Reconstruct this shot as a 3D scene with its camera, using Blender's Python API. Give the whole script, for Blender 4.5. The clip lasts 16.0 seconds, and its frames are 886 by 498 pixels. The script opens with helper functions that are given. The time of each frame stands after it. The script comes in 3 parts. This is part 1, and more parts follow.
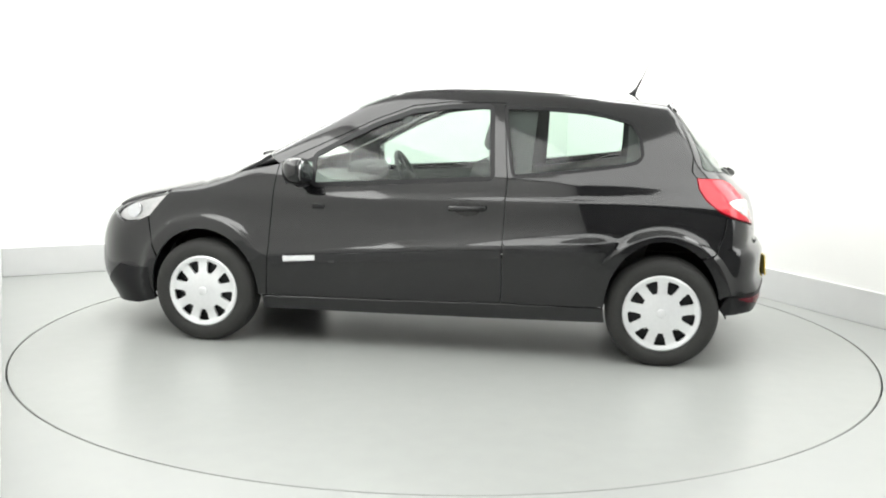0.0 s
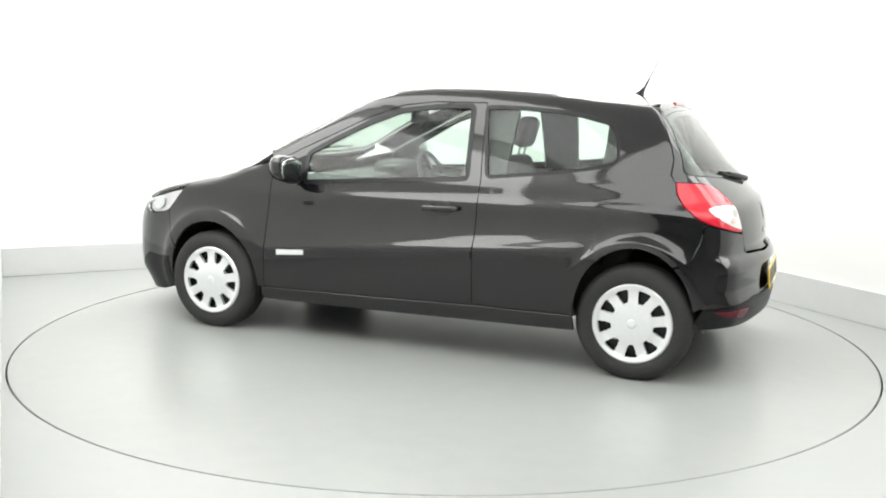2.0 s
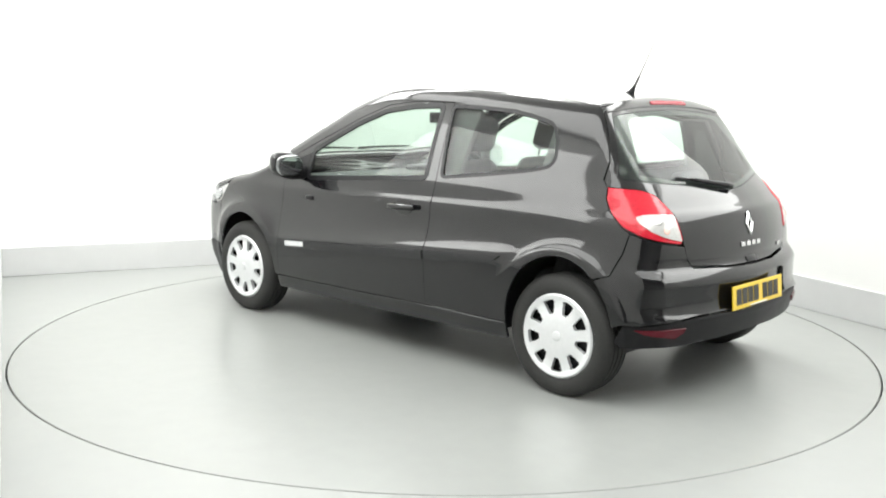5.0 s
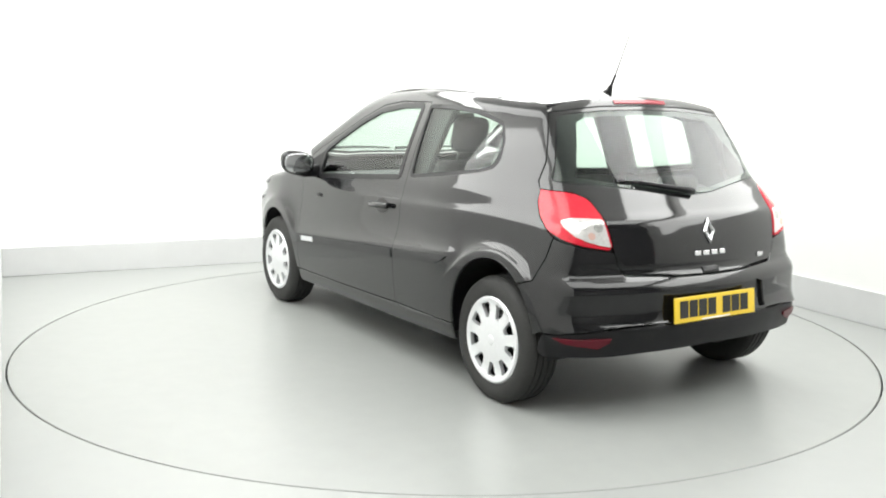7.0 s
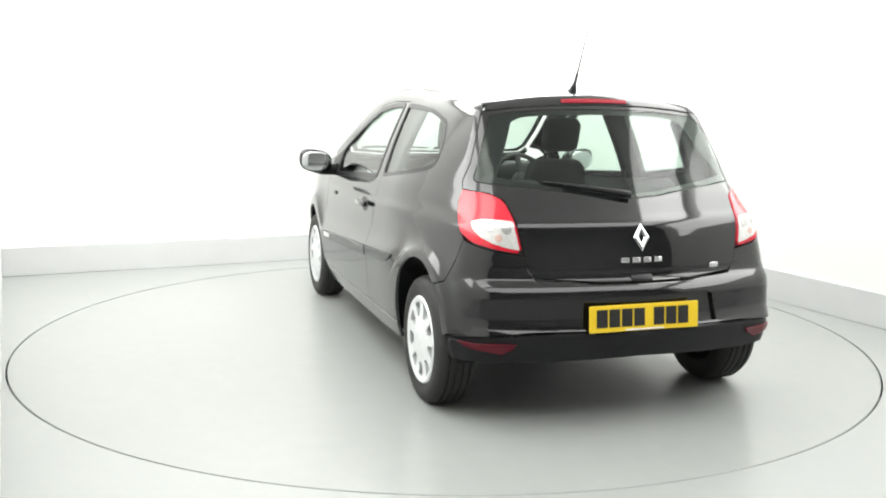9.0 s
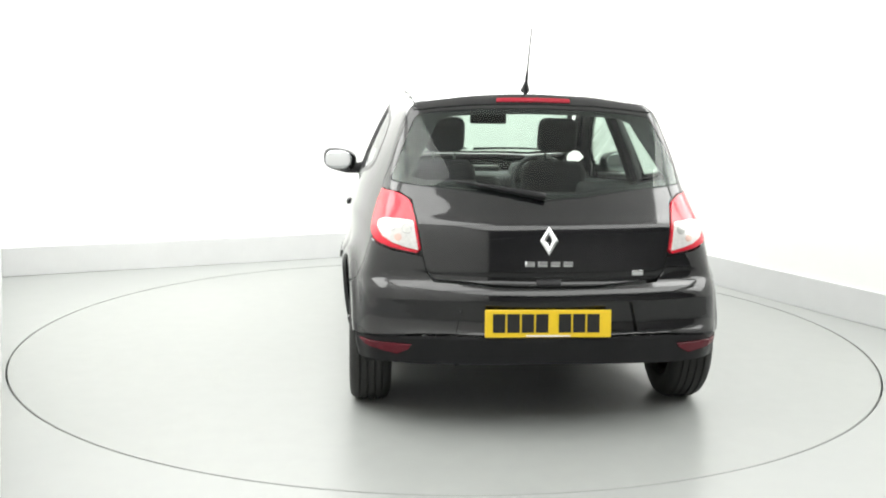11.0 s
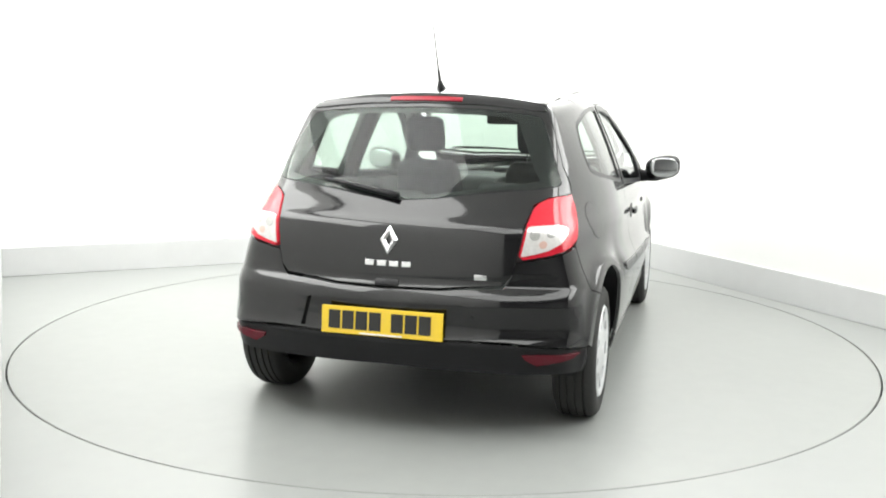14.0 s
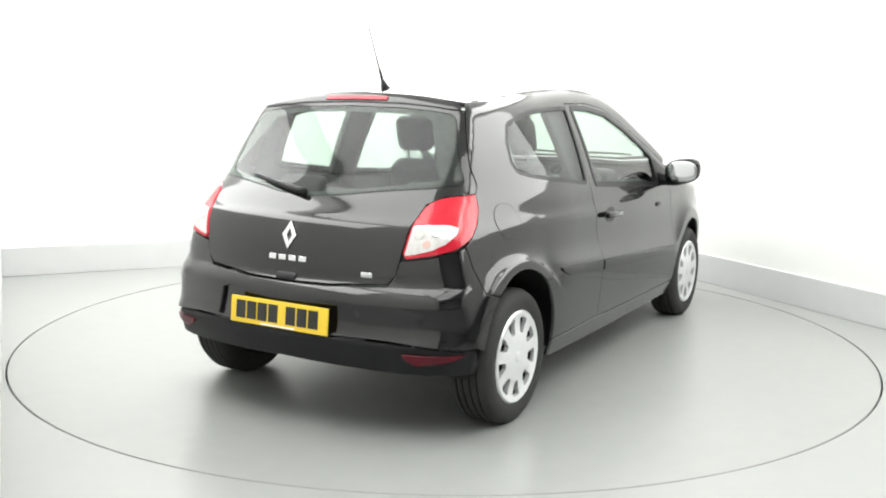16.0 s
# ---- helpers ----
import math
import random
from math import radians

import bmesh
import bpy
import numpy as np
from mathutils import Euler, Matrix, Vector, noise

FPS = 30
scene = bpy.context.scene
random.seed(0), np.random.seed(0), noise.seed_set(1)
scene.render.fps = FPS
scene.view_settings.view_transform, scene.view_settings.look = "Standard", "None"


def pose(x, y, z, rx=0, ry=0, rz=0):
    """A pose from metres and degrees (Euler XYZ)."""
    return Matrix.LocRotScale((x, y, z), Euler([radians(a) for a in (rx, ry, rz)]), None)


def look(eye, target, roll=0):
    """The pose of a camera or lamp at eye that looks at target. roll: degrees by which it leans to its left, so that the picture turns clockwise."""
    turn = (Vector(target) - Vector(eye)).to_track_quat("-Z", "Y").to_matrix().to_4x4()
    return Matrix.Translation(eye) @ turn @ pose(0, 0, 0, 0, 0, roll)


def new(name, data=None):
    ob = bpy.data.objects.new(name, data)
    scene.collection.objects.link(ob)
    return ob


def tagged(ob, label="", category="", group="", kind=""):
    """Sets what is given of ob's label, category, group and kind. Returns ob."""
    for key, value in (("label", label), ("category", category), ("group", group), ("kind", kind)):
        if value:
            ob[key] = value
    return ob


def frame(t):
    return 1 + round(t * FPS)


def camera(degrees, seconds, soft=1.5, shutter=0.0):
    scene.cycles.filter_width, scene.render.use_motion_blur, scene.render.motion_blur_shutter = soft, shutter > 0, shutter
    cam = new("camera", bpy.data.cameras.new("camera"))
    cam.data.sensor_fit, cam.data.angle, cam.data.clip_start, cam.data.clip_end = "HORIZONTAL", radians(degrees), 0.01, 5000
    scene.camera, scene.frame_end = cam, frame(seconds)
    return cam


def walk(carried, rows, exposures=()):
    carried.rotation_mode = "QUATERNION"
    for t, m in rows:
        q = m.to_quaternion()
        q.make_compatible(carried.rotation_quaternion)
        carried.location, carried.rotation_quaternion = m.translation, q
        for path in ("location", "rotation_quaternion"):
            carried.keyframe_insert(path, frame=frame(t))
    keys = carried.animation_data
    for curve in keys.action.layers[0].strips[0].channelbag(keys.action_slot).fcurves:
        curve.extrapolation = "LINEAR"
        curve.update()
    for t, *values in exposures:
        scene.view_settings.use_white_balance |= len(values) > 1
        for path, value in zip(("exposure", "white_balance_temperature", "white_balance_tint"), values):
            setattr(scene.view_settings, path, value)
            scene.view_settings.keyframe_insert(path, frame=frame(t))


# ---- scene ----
cam = camera(50.79, 16.0, soft=2.0)
EYE = (0.0, -5.583, 1.376)
YAW, PITCH = radians(-0.163), radians(-8.837)
AIM = (EYE[0] + math.sin(YAW) * math.cos(PITCH), EYE[1] + math.cos(YAW) * math.cos(PITCH), EYE[2] + math.sin(PITCH))
STAND = look(EYE, AIM, 0.866)
walk(cam, [(0.0, STAND), (16.0, STAND)])

# ---- light: a white studio booth under a soft ceiling light ----
world = bpy.data.worlds.new("world")
scene.world = world
world.use_nodes = True
world.node_tree.nodes["Background"].inputs[0].default_value = (0.9, 0.95, 1.0, 1)
world.node_tree.nodes["Background"].inputs[1].default_value = 0.25
BOOTH = Matrix.Rotation(radians(25.2), 4, "Z")      # the booth stands askew to the camera


def softbox(x, y, z, sx, sy, watts, ry=0, tint=(0.992, 1.0, 0.98)):
    d = bpy.data.lights.new("softbox_light", "AREA")
    d.shape, d.size, d.size_y, d.energy, d.color = "RECTANGLE", sx, sy, watts, tint
    ob = new("softbox_light", d)
    ob.matrix_world = BOOTH @ pose(x, y, z, 0, ry, 0)
    return ob


softbox(0.08, -4.20, 3.42, 4.8, 1.7, 92)           # light banks along the edges of the booth ceiling
softbox(0.08, 2.20, 3.42, 4.6, 0.8, 165)
softbox(2.05, -0.75, 3.42, 0.9, 4.9, 105)
softbox(-1.80, -0.75, 3.42, 1.2, 4.9, 85)
softbox(-2.42, -0.35, 2.40, 1.2, 2.9, 60, ry=-90)  # tall unseen panels on the side walls, added for highlights along the flanks
softbox(2.58, -2.85, 2.45, 1.4, 3.6, 72, ry=90)
scene.view_settings.exposure = 0.04


# ---- materials ----
def mat(name, color, rough=0.5, metal=0.0, coat=0.0, grain=0.0, grain_size=40.0, bump=0.0, spec=0.5, alpha=None, emit=0.0):
    m = bpy.data.materials.new(name)
    m.use_nodes = True
    nt = m.node_tree
    b = nt.nodes["Principled BSDF"]
    b.inputs["Base Color"].default_value = (*color, 1)
    b.inputs["Roughness"].default_value = rough
    b.inputs["Metallic"].default_value = metal
    b.inputs["Coat Weight"].default_value = coat
    b.inputs["Coat Roughness"].default_value = 0.03
    b.inputs["Specular IOR Level"].default_value = spec
    if emit:
        b.inputs["Emission Color"].default_value = (*color, 1)
        b.inputs["Emission Strength"].default_value = emit
    if grain or bump:
        co = nt.nodes.new("ShaderNodeTexCoord")
        n1 = nt.nodes.new("ShaderNodeTexNoise")
        n1.inputs["Scale"].default_value = grain_size
        n1.inputs["Detail"].default_value = 6
        nt.links.new(co.outputs["Object"], n1.inputs["Vector"])
        n2 = nt.nodes.new("ShaderNodeTexNoise")
        n2.inputs["Scale"].default_value = grain_size / 14
        n2.inputs["Detail"].default_value = 4
        nt.links.new(co.outputs["Object"], n2.inputs["Vector"])
        if grain:
            add = nt.nodes.new("ShaderNodeMath")
            add.operation = "ADD"
            nt.links.new(n1.outputs[0], add.inputs[0])
            nt.links.new(n2.outputs[0], add.inputs[1])
            mr = nt.nodes.new("ShaderNodeMapRange")
            mr.inputs[1].default_value, mr.inputs[2].default_value = 0.6, 1.4
            mr.inputs[3].default_value, mr.inputs[4].default_value = 1 - grain, 1 + grain
            nt.links.new(add.outputs[0], mr.inputs[0])
            mx = nt.nodes.new("ShaderNodeVectorMath")
            mx.operation = "SCALE"
            mx.inputs[0].default_value = color
            nt.links.new(mr.outputs[0], mx.inputs["Scale"])
            nt.links.new(mx.outputs[0], b.inputs["Base Color"])
            rr2 = nt.nodes.new("ShaderNodeMapRange")
            rr2.inputs[3].default_value, rr2.inputs[4].default_value = max(0, rough * (1 - grain)), min(1, rough * (1 + grain))
            nt.links.new(n2.outputs[0], rr2.inputs[0])
            nt.links.new(rr2.outputs[0], b.inputs["Roughness"])
        if bump:
            bp = nt.nodes.new("ShaderNodeBump")
            bp.inputs["Strength"].default_value = bump
            bp.inputs["Distance"].default_value = 0.002
            nt.links.new(n1.outputs[0], bp.inputs["Height"])
            nt.links.new(bp.outputs[0], b.inputs["Normal"])
    return m


def glass_mat(name, tint, gloss=0.02):
    m = bpy.data.materials.new(name)
    m.use_nodes = True
    nt = m.node_tree
    nt.nodes.remove(nt.nodes["Principled BSDF"])
    out = nt.nodes["Material Output"]
    tr = nt.nodes.new("ShaderNodeBsdfTransparent")
    tr.inputs[0].default_value = (*tint, 1)
    gl = nt.nodes.new("ShaderNodeBsdfGlossy")
    gl.inputs["Roughness"].default_value = gloss
    lw = nt.nodes.new("ShaderNodeLayerWeight")
    lw.inputs[0].default_value = 0.5
    pw = nt.nodes.new("ShaderNodeMath")
    pw.operation = "POWER"
    pw.inputs[1].default_value = 4.0
    fr = nt.nodes.new("ShaderNodeMath")
    fr.operation = "MULTIPLY_ADD"
    fr.inputs[1].default_value, fr.inputs[2].default_value = 0.85, 0.032
    nt.links.new(lw.outputs["Facing"], pw.inputs[0])
    nt.links.new(pw.outputs[0], fr.inputs[0])
    mx = nt.nodes.new("ShaderNodeMixShader")
    nt.links.new(fr.outputs[0], mx.inputs[0])
    nt.links.new(tr.outputs[0], mx.inputs[1])
    nt.links.new(gl.outputs[0], mx.inputs[2])
    nt.links.new(mx.outputs[0], out.inputs[0])
    return m


PAINT = mat("black_paint", (0.0045, 0.0045, 0.0053), 0.4, 0.0, 1.0, grain=0.08, grain_size=300, spec=0.02)
PAINT.node_tree.nodes["Principled BSDF"].inputs["Coat IOR"].default_value = 1.58
PAINT.node_tree.nodes["Principled BSDF"].inputs["Coat Roughness"].default_value = 0.06
TRIM = mat("black_plastic", (0.012, 0.012, 0.013), 0.38, grain=0.2, grain_size=200, spec=0.18)
STRIP = mat("satin_black_strip", (0.012, 0.012, 0.013), 0.22, grain=0.15, grain_size=200)
GLOSSTRIM = mat("gloss_black_trim", (0.010, 0.010, 0.011), 0.3, spec=0.25)
RUBBER = mat("tyre_rubber", (0.028, 0.028, 0.027), 0.7, spec=0.3, grain=0.25, grain_size=120, bump=0.3)
CAP = mat("silver_hubcap", (0.74, 0.75, 0.76), 0.34, 0.45, 0.3, grain=0.05, grain_size=60)
STEEL = mat("dark_steel", (0.03, 0.03, 0.032), 0.5, 0.6, grain=0.3, grain_size=80)
CHROME = mat("chrome", (0.72, 0.72, 0.73), 0.12, 1.0)
RED = mat("red_lens", (0.50, 0.014, 0.030), 0.15, 0.0, 0.3, grain=0.18, grain_size=60, spec=0.3)
DARKRED = mat("red_reflector", (0.085, 0.004, 0.011), 0.25, 0.0, 0.0, spec=0.3)
BRAKE = mat("unlit_brake_lens", (0.26, 0.012, 0.024), 0.2, 0.0, 0.2, spec=0.3)
CLEAR = mat("clear_lens", (0.56, 0.55, 0.54), 0.15, 0.1, 1.0, grain=0.2, grain_size=70)
AMBER = mat("amber_bulb", (0.62, 0.42, 0.36), 0.25, 0.2, 0.6)
BULB = mat("shaded_reflector", (0.58, 0.58, 0.56), 0.2, 0.6, 0.6, grain=0.3, grain_size=90)
YELLOW = mat("yellow_plate", (0.74, 0.51, 0.018), 0.30, 0.0, 0.5, grain=0.04, grain_size=60)
# black for print, joints, backings and the shade painted under the door handles
INK_SHADE = mat("black_ink_and_shade", (0.012, 0.012, 0.012), 0.4)
WHITEINK = mat("white_ink", (0.75, 0.75, 0.75), 0.4)
FABRIC = mat("charcoal_fabric", (0.035, 0.036, 0.038), 0.9, grain=0.35, grain_size=90)
DASH = mat("dark_dashboard", (0.035, 0.036, 0.037), 0.6, grain=0.2, grain_size=60)
GREYTRIM = mat("grey_inner_trim", (0.10, 0.105, 0.105), 0.7, grain=0.2, grain_size=90)
HEADLINE = mat("pale_headlining", (0.42, 0.43, 0.41), 0.9, grain=0.08, grain_size=120)
GLASS = glass_mat("green_tinted_glass", (0.70, 0.79, 0.735))
MIRROR = mat("mirror_glass", (0.62, 0.63, 0.64), 0.02, 1.0)
LENS = glass_mat("headlamp_lens", (0.93, 0.94, 0.95))
FLOORM = mat("grey_epoxy_floor", (0.285, 0.295, 0.285), 0.30, 0.0, 0.0, spec=0.38, grain=0.03, grain_size=9)
TABLEM = mat("grey_turntable_floor", (0.278, 0.288, 0.276), 0.29, 0.0, 0.0, spec=0.36, grain=0.045, grain_size=9)
PITM = mat("dark_joint", (0.02, 0.02, 0.02), 0.9)
WALLM = mat("white_booth_wall", (0.80, 0.80, 0.785), 0.75, grain=0.015, grain_size=5)
BANDM = mat("pale_grey_kickboard", (0.58, 0.585, 0.583), 0.4, grain=0.03, grain_size=8)
CEILM = mat("white_ceiling", (0.74, 0.74, 0.73), 0.8, grain=0.02, grain_size=4)
HALLM = mat("unseen_hall_pale", (0.68, 0.68, 0.67), 0.8, grain=0.1, grain_size=3)


# ---- mesh helpers ----
def part(name, bm, material, parent, label=""):
    me = bpy.data.meshes.new(name)
    bm.to_mesh(me)
    bm.free()
    return link(name, me, material, parent, label)


def link(name, me, material, parent, label=""):
    for m in (material if isinstance(material, (list, tuple)) else [material]):
        me.materials.append(m)
    ob = new(name, me)
    if parent is not None:
        ob.parent = parent
    return tagged(ob, label)


def block(bm, lo, hi, bevel=0.0, turn=None, seg=2):
    """A box from lo to hi with rounded edges, turned by a matrix about the origin."""
    r = bmesh.ops.create_cube(bm, size=1.0)
    vs = r["verts"]
    for v in vs:
        v.co = Vector([lo[i] + (v.co[i] + 0.5) * (hi[i] - lo[i]) for i in range(3)])
    if bevel:
        es = list({e for v in vs for e in v.link_edges})
        r = bmesh.ops.bevel(bm, geom=es, offset=bevel, segments=seg, profile=0.5, affect="EDGES")
        vs = list({v for f in r["faces"] for v in f.verts} | {v for v in vs if v.is_valid})
    if turn is not None:
        bmesh.ops.transform(bm, matrix=turn, verts=vs)
    return vs


def smooth(bm):
    for f in bm.faces:
        f.smooth = True


def lathe(bm, profile, n=48, axis="y", shut=False):
    """Turns (radius, along) points about an axis."""
    rings = []
    for k in range(n):
        a = 2 * math.pi * k / n
        rings.append([bm.verts.new((r * math.cos(a), h, r * math.sin(a)) if axis == "y" else (r * math.cos(a), r * math.sin(a), h)) for r, h in profile])
    m = len(profile)
    for k in range(n):
        p, q = rings[k], rings[(k + 1) % n]
        for j in range(m if shut else m - 1):
            try:
                bm.faces.new((p[j], p[(j + 1) % m], q[(j + 1) % m], q[j]))
            except ValueError:
                pass
    bmesh.ops.recalc_face_normals(bm, faces=bm.faces)


def tube(bm, pts, radii, n=10):
    """A round bar through points."""
    pts = [Vector(p) for p in pts]
    radii = radii if isinstance(radii, (list, tuple)) else [radii] * len(pts)
    rings = []
    for i, p in enumerate(pts):
        d = (pts[min(i + 1, len(pts) - 1)] - pts[max(i - 1, 0)]).normalized()
        a = d.orthogonal().normalized() if i == 0 else (a - d * a.dot(d)).normalized()
        b = d.cross(a)
        rings.append([bm.verts.new(p + (a * math.cos(2 * math.pi * k / n) + b * math.sin(2 * math.pi * k / n)) * radii[i]) for k in range(n)])
    for p, q in zip(rings, rings[1:]):
        for k in range(n):
            bm.faces.new((p[k], p[(k + 1) % n], q[(k + 1) % n], q[k]))
    bm.faces.new(rings[0][::-1])
    bm.faces.new(rings[-1])


# ---- the booth ----
def structure(name, bm, material, label, category, m=BOOTH):
    ob = part(name, bm, material, None)
    ob.matrix_world = m
    return tagged(ob, label, category, kind="structure")


TABLE_R, U0, U1, N1, BAND = 2.435, -2.46, 2.63, 2.83, 0.225


def ring_floor(bm, r, half, n=160):
    inner = [bm.verts.new((r * math.cos(2 * math.pi * k / n), r * math.sin(2 * math.pi * k / n), 0)) for k in range(n)]
    lip = [bm.verts.new((v.co.x, v.co.y, -0.05)) for v in inner]
    outer = []
    for v in inner:
        s = half / max(abs(v.co.x), abs(v.co.y))
        outer.append(bm.verts.new((v.co.x * s, v.co.y * s, 0)))
    for k in range(n):
        j = (k + 1) % n
        bm.faces.new((inner[k], outer[k], outer[j], inner[j]))
        bm.faces.new((lip[k], inner[k], inner[j], lip[j]))


bm = bmesh.new()
ring_floor(bm, TABLE_R + 0.009, 14.0)
structure("floor", bm, FLOORM, "glossy light grey epoxy studio floor round the turntable", "floor")
bm = bmesh.new()
lathe(bm, [(2.6, -0.06), (0.001, -0.06)], 64, "z")
structure("pit", bm, PITM, "dark pit under the turntable joint", "pit")


def wall_box(name, lo, hi, material, label, bevel=0.0):
    b = bmesh.new()
    block(b, lo, hi, bevel)
    return structure(name, b, material, label, "wall")


HIGH = 3.5
S1 = -5.35
wall_box("wall_north", (U0 - 0.13, N1 + 0.012, 0), (U1 + 0.13, N1 + 0.14, HIGH), WALLM, "bright white booth back wall")
wall_box("wall_east", (U1 + 0.012, S1 - 0.01, 0), (U1 + 0.13, N1 + 0.01, HIGH), WALLM, "bright white booth side wall")
wall_box("wall_west", (U0 - 0.13, S1 - 0.01, 0), (U0 - 0.012, N1 + 0.01, HIGH), WALLM, "bright white booth side wall")
wall_box("kickboard_1", (U0 + 0.002, N1 - 0.01, 0), (U1 - 0.012, N1 + 0.01, BAND), BANDM, "pale grey kickboard along the booth back wall", 0.004)
wall_box("kickboard_2", (U1 - 0.01, S1 + 0.012, 0), (U1 + 0.01, N1 + 0.006, BAND), BANDM, "pale grey kickboard along the booth side wall", 0.004)
wall_box("kickboard_3", (U0 - 0.01, S1 + 0.012, 0), (U0 + 0.0, N1 + 0.006, BAND), BANDM, "pale grey kickboard along the booth side wall", 0.004)
b = bmesh.new()
block(b, (U0 - 0.13, S1 - 0.01, HIGH + 0.002), (U1 + 0.13, N1 + 0.14, HIGH + 0.1))
structure("ceiling", b, CEILM, "plain white studio ceiling above the booth", "ceiling")
# unseen hall behind the camera, added for reflections, lit only through the booth's opening
wall_box("wall_hall_south", (-5.5, -9.6, 0), (5.5, -9.48, 4.3), HALLM, "unseen pale grey hall wall added behind the camera")
wall_box("wall_hall_east", (5.5, -9.6, 0), (5.62, 3.2, 4.3), HALLM, "unseen pale grey hall wall added for reflections")
wall_box("wall_hall_west", (-5.62, -9.6, 0), (-5.5, 3.2, 4.3), HALLM, "unseen pale grey hall wall added for reflections")
wall_box("wall_hall_north", (-5.5, 3.1, 0), (5.5, 3.2, 4.3), HALLM, "unseen pale grey hall wall added behind the booth")
b = bmesh.new()
block(b, (-5.62, -9.6, 4.302), (5.62, 3.2, 4.4))
structure("ceiling_hall", b, HALLM, "unseen pale grey hall ceiling added for reflections", "ceiling")

# ---- turntable ----
turntable = new("turntable")
tagged(turntable, "round light grey glossy turntable set flush in the floor", "turntable")
bm = bmesh.new()
lathe(bm, [(0.001, 0.0), (1.2, 0.0), (TABLE_R - 0.036, 0.0), (TABLE_R - 0.036, -0.04), (0.001, -0.04)], 180, "z")
part("deck", bm, TABLEM, turntable)
bm = bmesh.new()
lathe(bm, [(TABLE_R - 0.036, 0.0), (TABLE_R - 0.003, 0.0), (TABLE_R, -0.003), (TABLE_R, -0.04)], 180, "z")
part("edge_ring", bm, TABLEM, turntable)


# ---- the body shell of the car: x forward, y to its left ----
from mathutils import geometry


def curve(pts):
    """A smooth monotone table through (key, value) pairs."""
    pts = sorted(pts)
    k = np.array([a for a, b in pts], float)
    v = np.array([b for a, b in pts], float)
    d = np.diff(v) / np.diff(k)
    m = np.concatenate([[d[0]], (d[:-1] * np.diff(k)[1:] + d[1:] * np.diff(k)[:-1]) / (k[2:] - k[:-2]), [d[-1]]])
    q = np.linspace(k[0], k[-1], 700)
    i = np.clip(np.searchsorted(k, q) - 1, 0, len(k) - 2)
    h = k[i + 1] - k[i]
    s = (q - k[i]) / h
    w = (2*s**3 - 3*s**2 + 1)*v[i] + (s**3 - 2*s**2 + s)*h*m[i] + (3*s**2 - 2*s**3)*v[i+1] + (s**3 - s**2)*h*m[i+1]
    return lambda a: np.interp(a, q, w)


TOP = curve([(-1.6, 1.34), (-1.4, 1.388), (-1.25, 1.408), (-1.1, 1.424), (-.7, 1.464), (-.3, 1.484), (0, 1.482), (.2, 1.459), (.35, 1.417),
             (.6, 1.295), (.9, 1.13), (1.12, 1.008), (1.25, .963), (1.5, .91), (1.7, .863), (1.9, .785), (2.03, .70), (2.12, .58), (2.2, .4)])
REAR = curve([(.1, -1.80), (.2, -1.85), (.3, -1.88), (.37, -1.894), (.405, -1.898), (.435, -1.882), (.52, -1.875), (.582, -1.872), (.605, -1.858), (.632, -1.833),
              (.68, -1.829), (.74, -1.822), (.82, -1.805), (.868, -1.785), (.90, -1.752), (.96, -1.695), (1.01, -1.645), (1.12, -1.545), (1.25, -1.43), (1.36, -1.335), (1.5, -1.21)])
FRONT = curve([(.1, 2.05), (.2, 2.10), (.3, 2.165), (.45, 2.175), (.6, 2.155), (.75, 2.12), (.9, 2.07), (1.5, 1.9)])
WIDE = curve([(.1, .755), (.2, .784), (.3, .812), (.4, .827), (.5, .836), (.56, .841), (.60, .8435), (.64, .841), (.69, .8335), (.75, .8275), (.80, .826), (.835, .825), (.87, .817),
              (.95, .800), (1.0, .782), (1.15, .722), (1.3, .652), (1.38, .612), (1.6, .5)])
TAIL = curve([(.1, .07), (.4, .08), (.6, .11), (.78, .15), (.98, .26), (1.15, .28), (1.4, .30), (1.6, .3)])
NOSE = curve([(-2, 0), (.3, 0), (.7, 0), (1.0, .004), (1.3, .014), (1.6, .05), (1.9, .14), (2.2, .30)])


def smax(a, b, r):
    h = np.maximum(r - np.abs(a - b), 0) / r
    return np.maximum(a, b) + h * h * r / 4


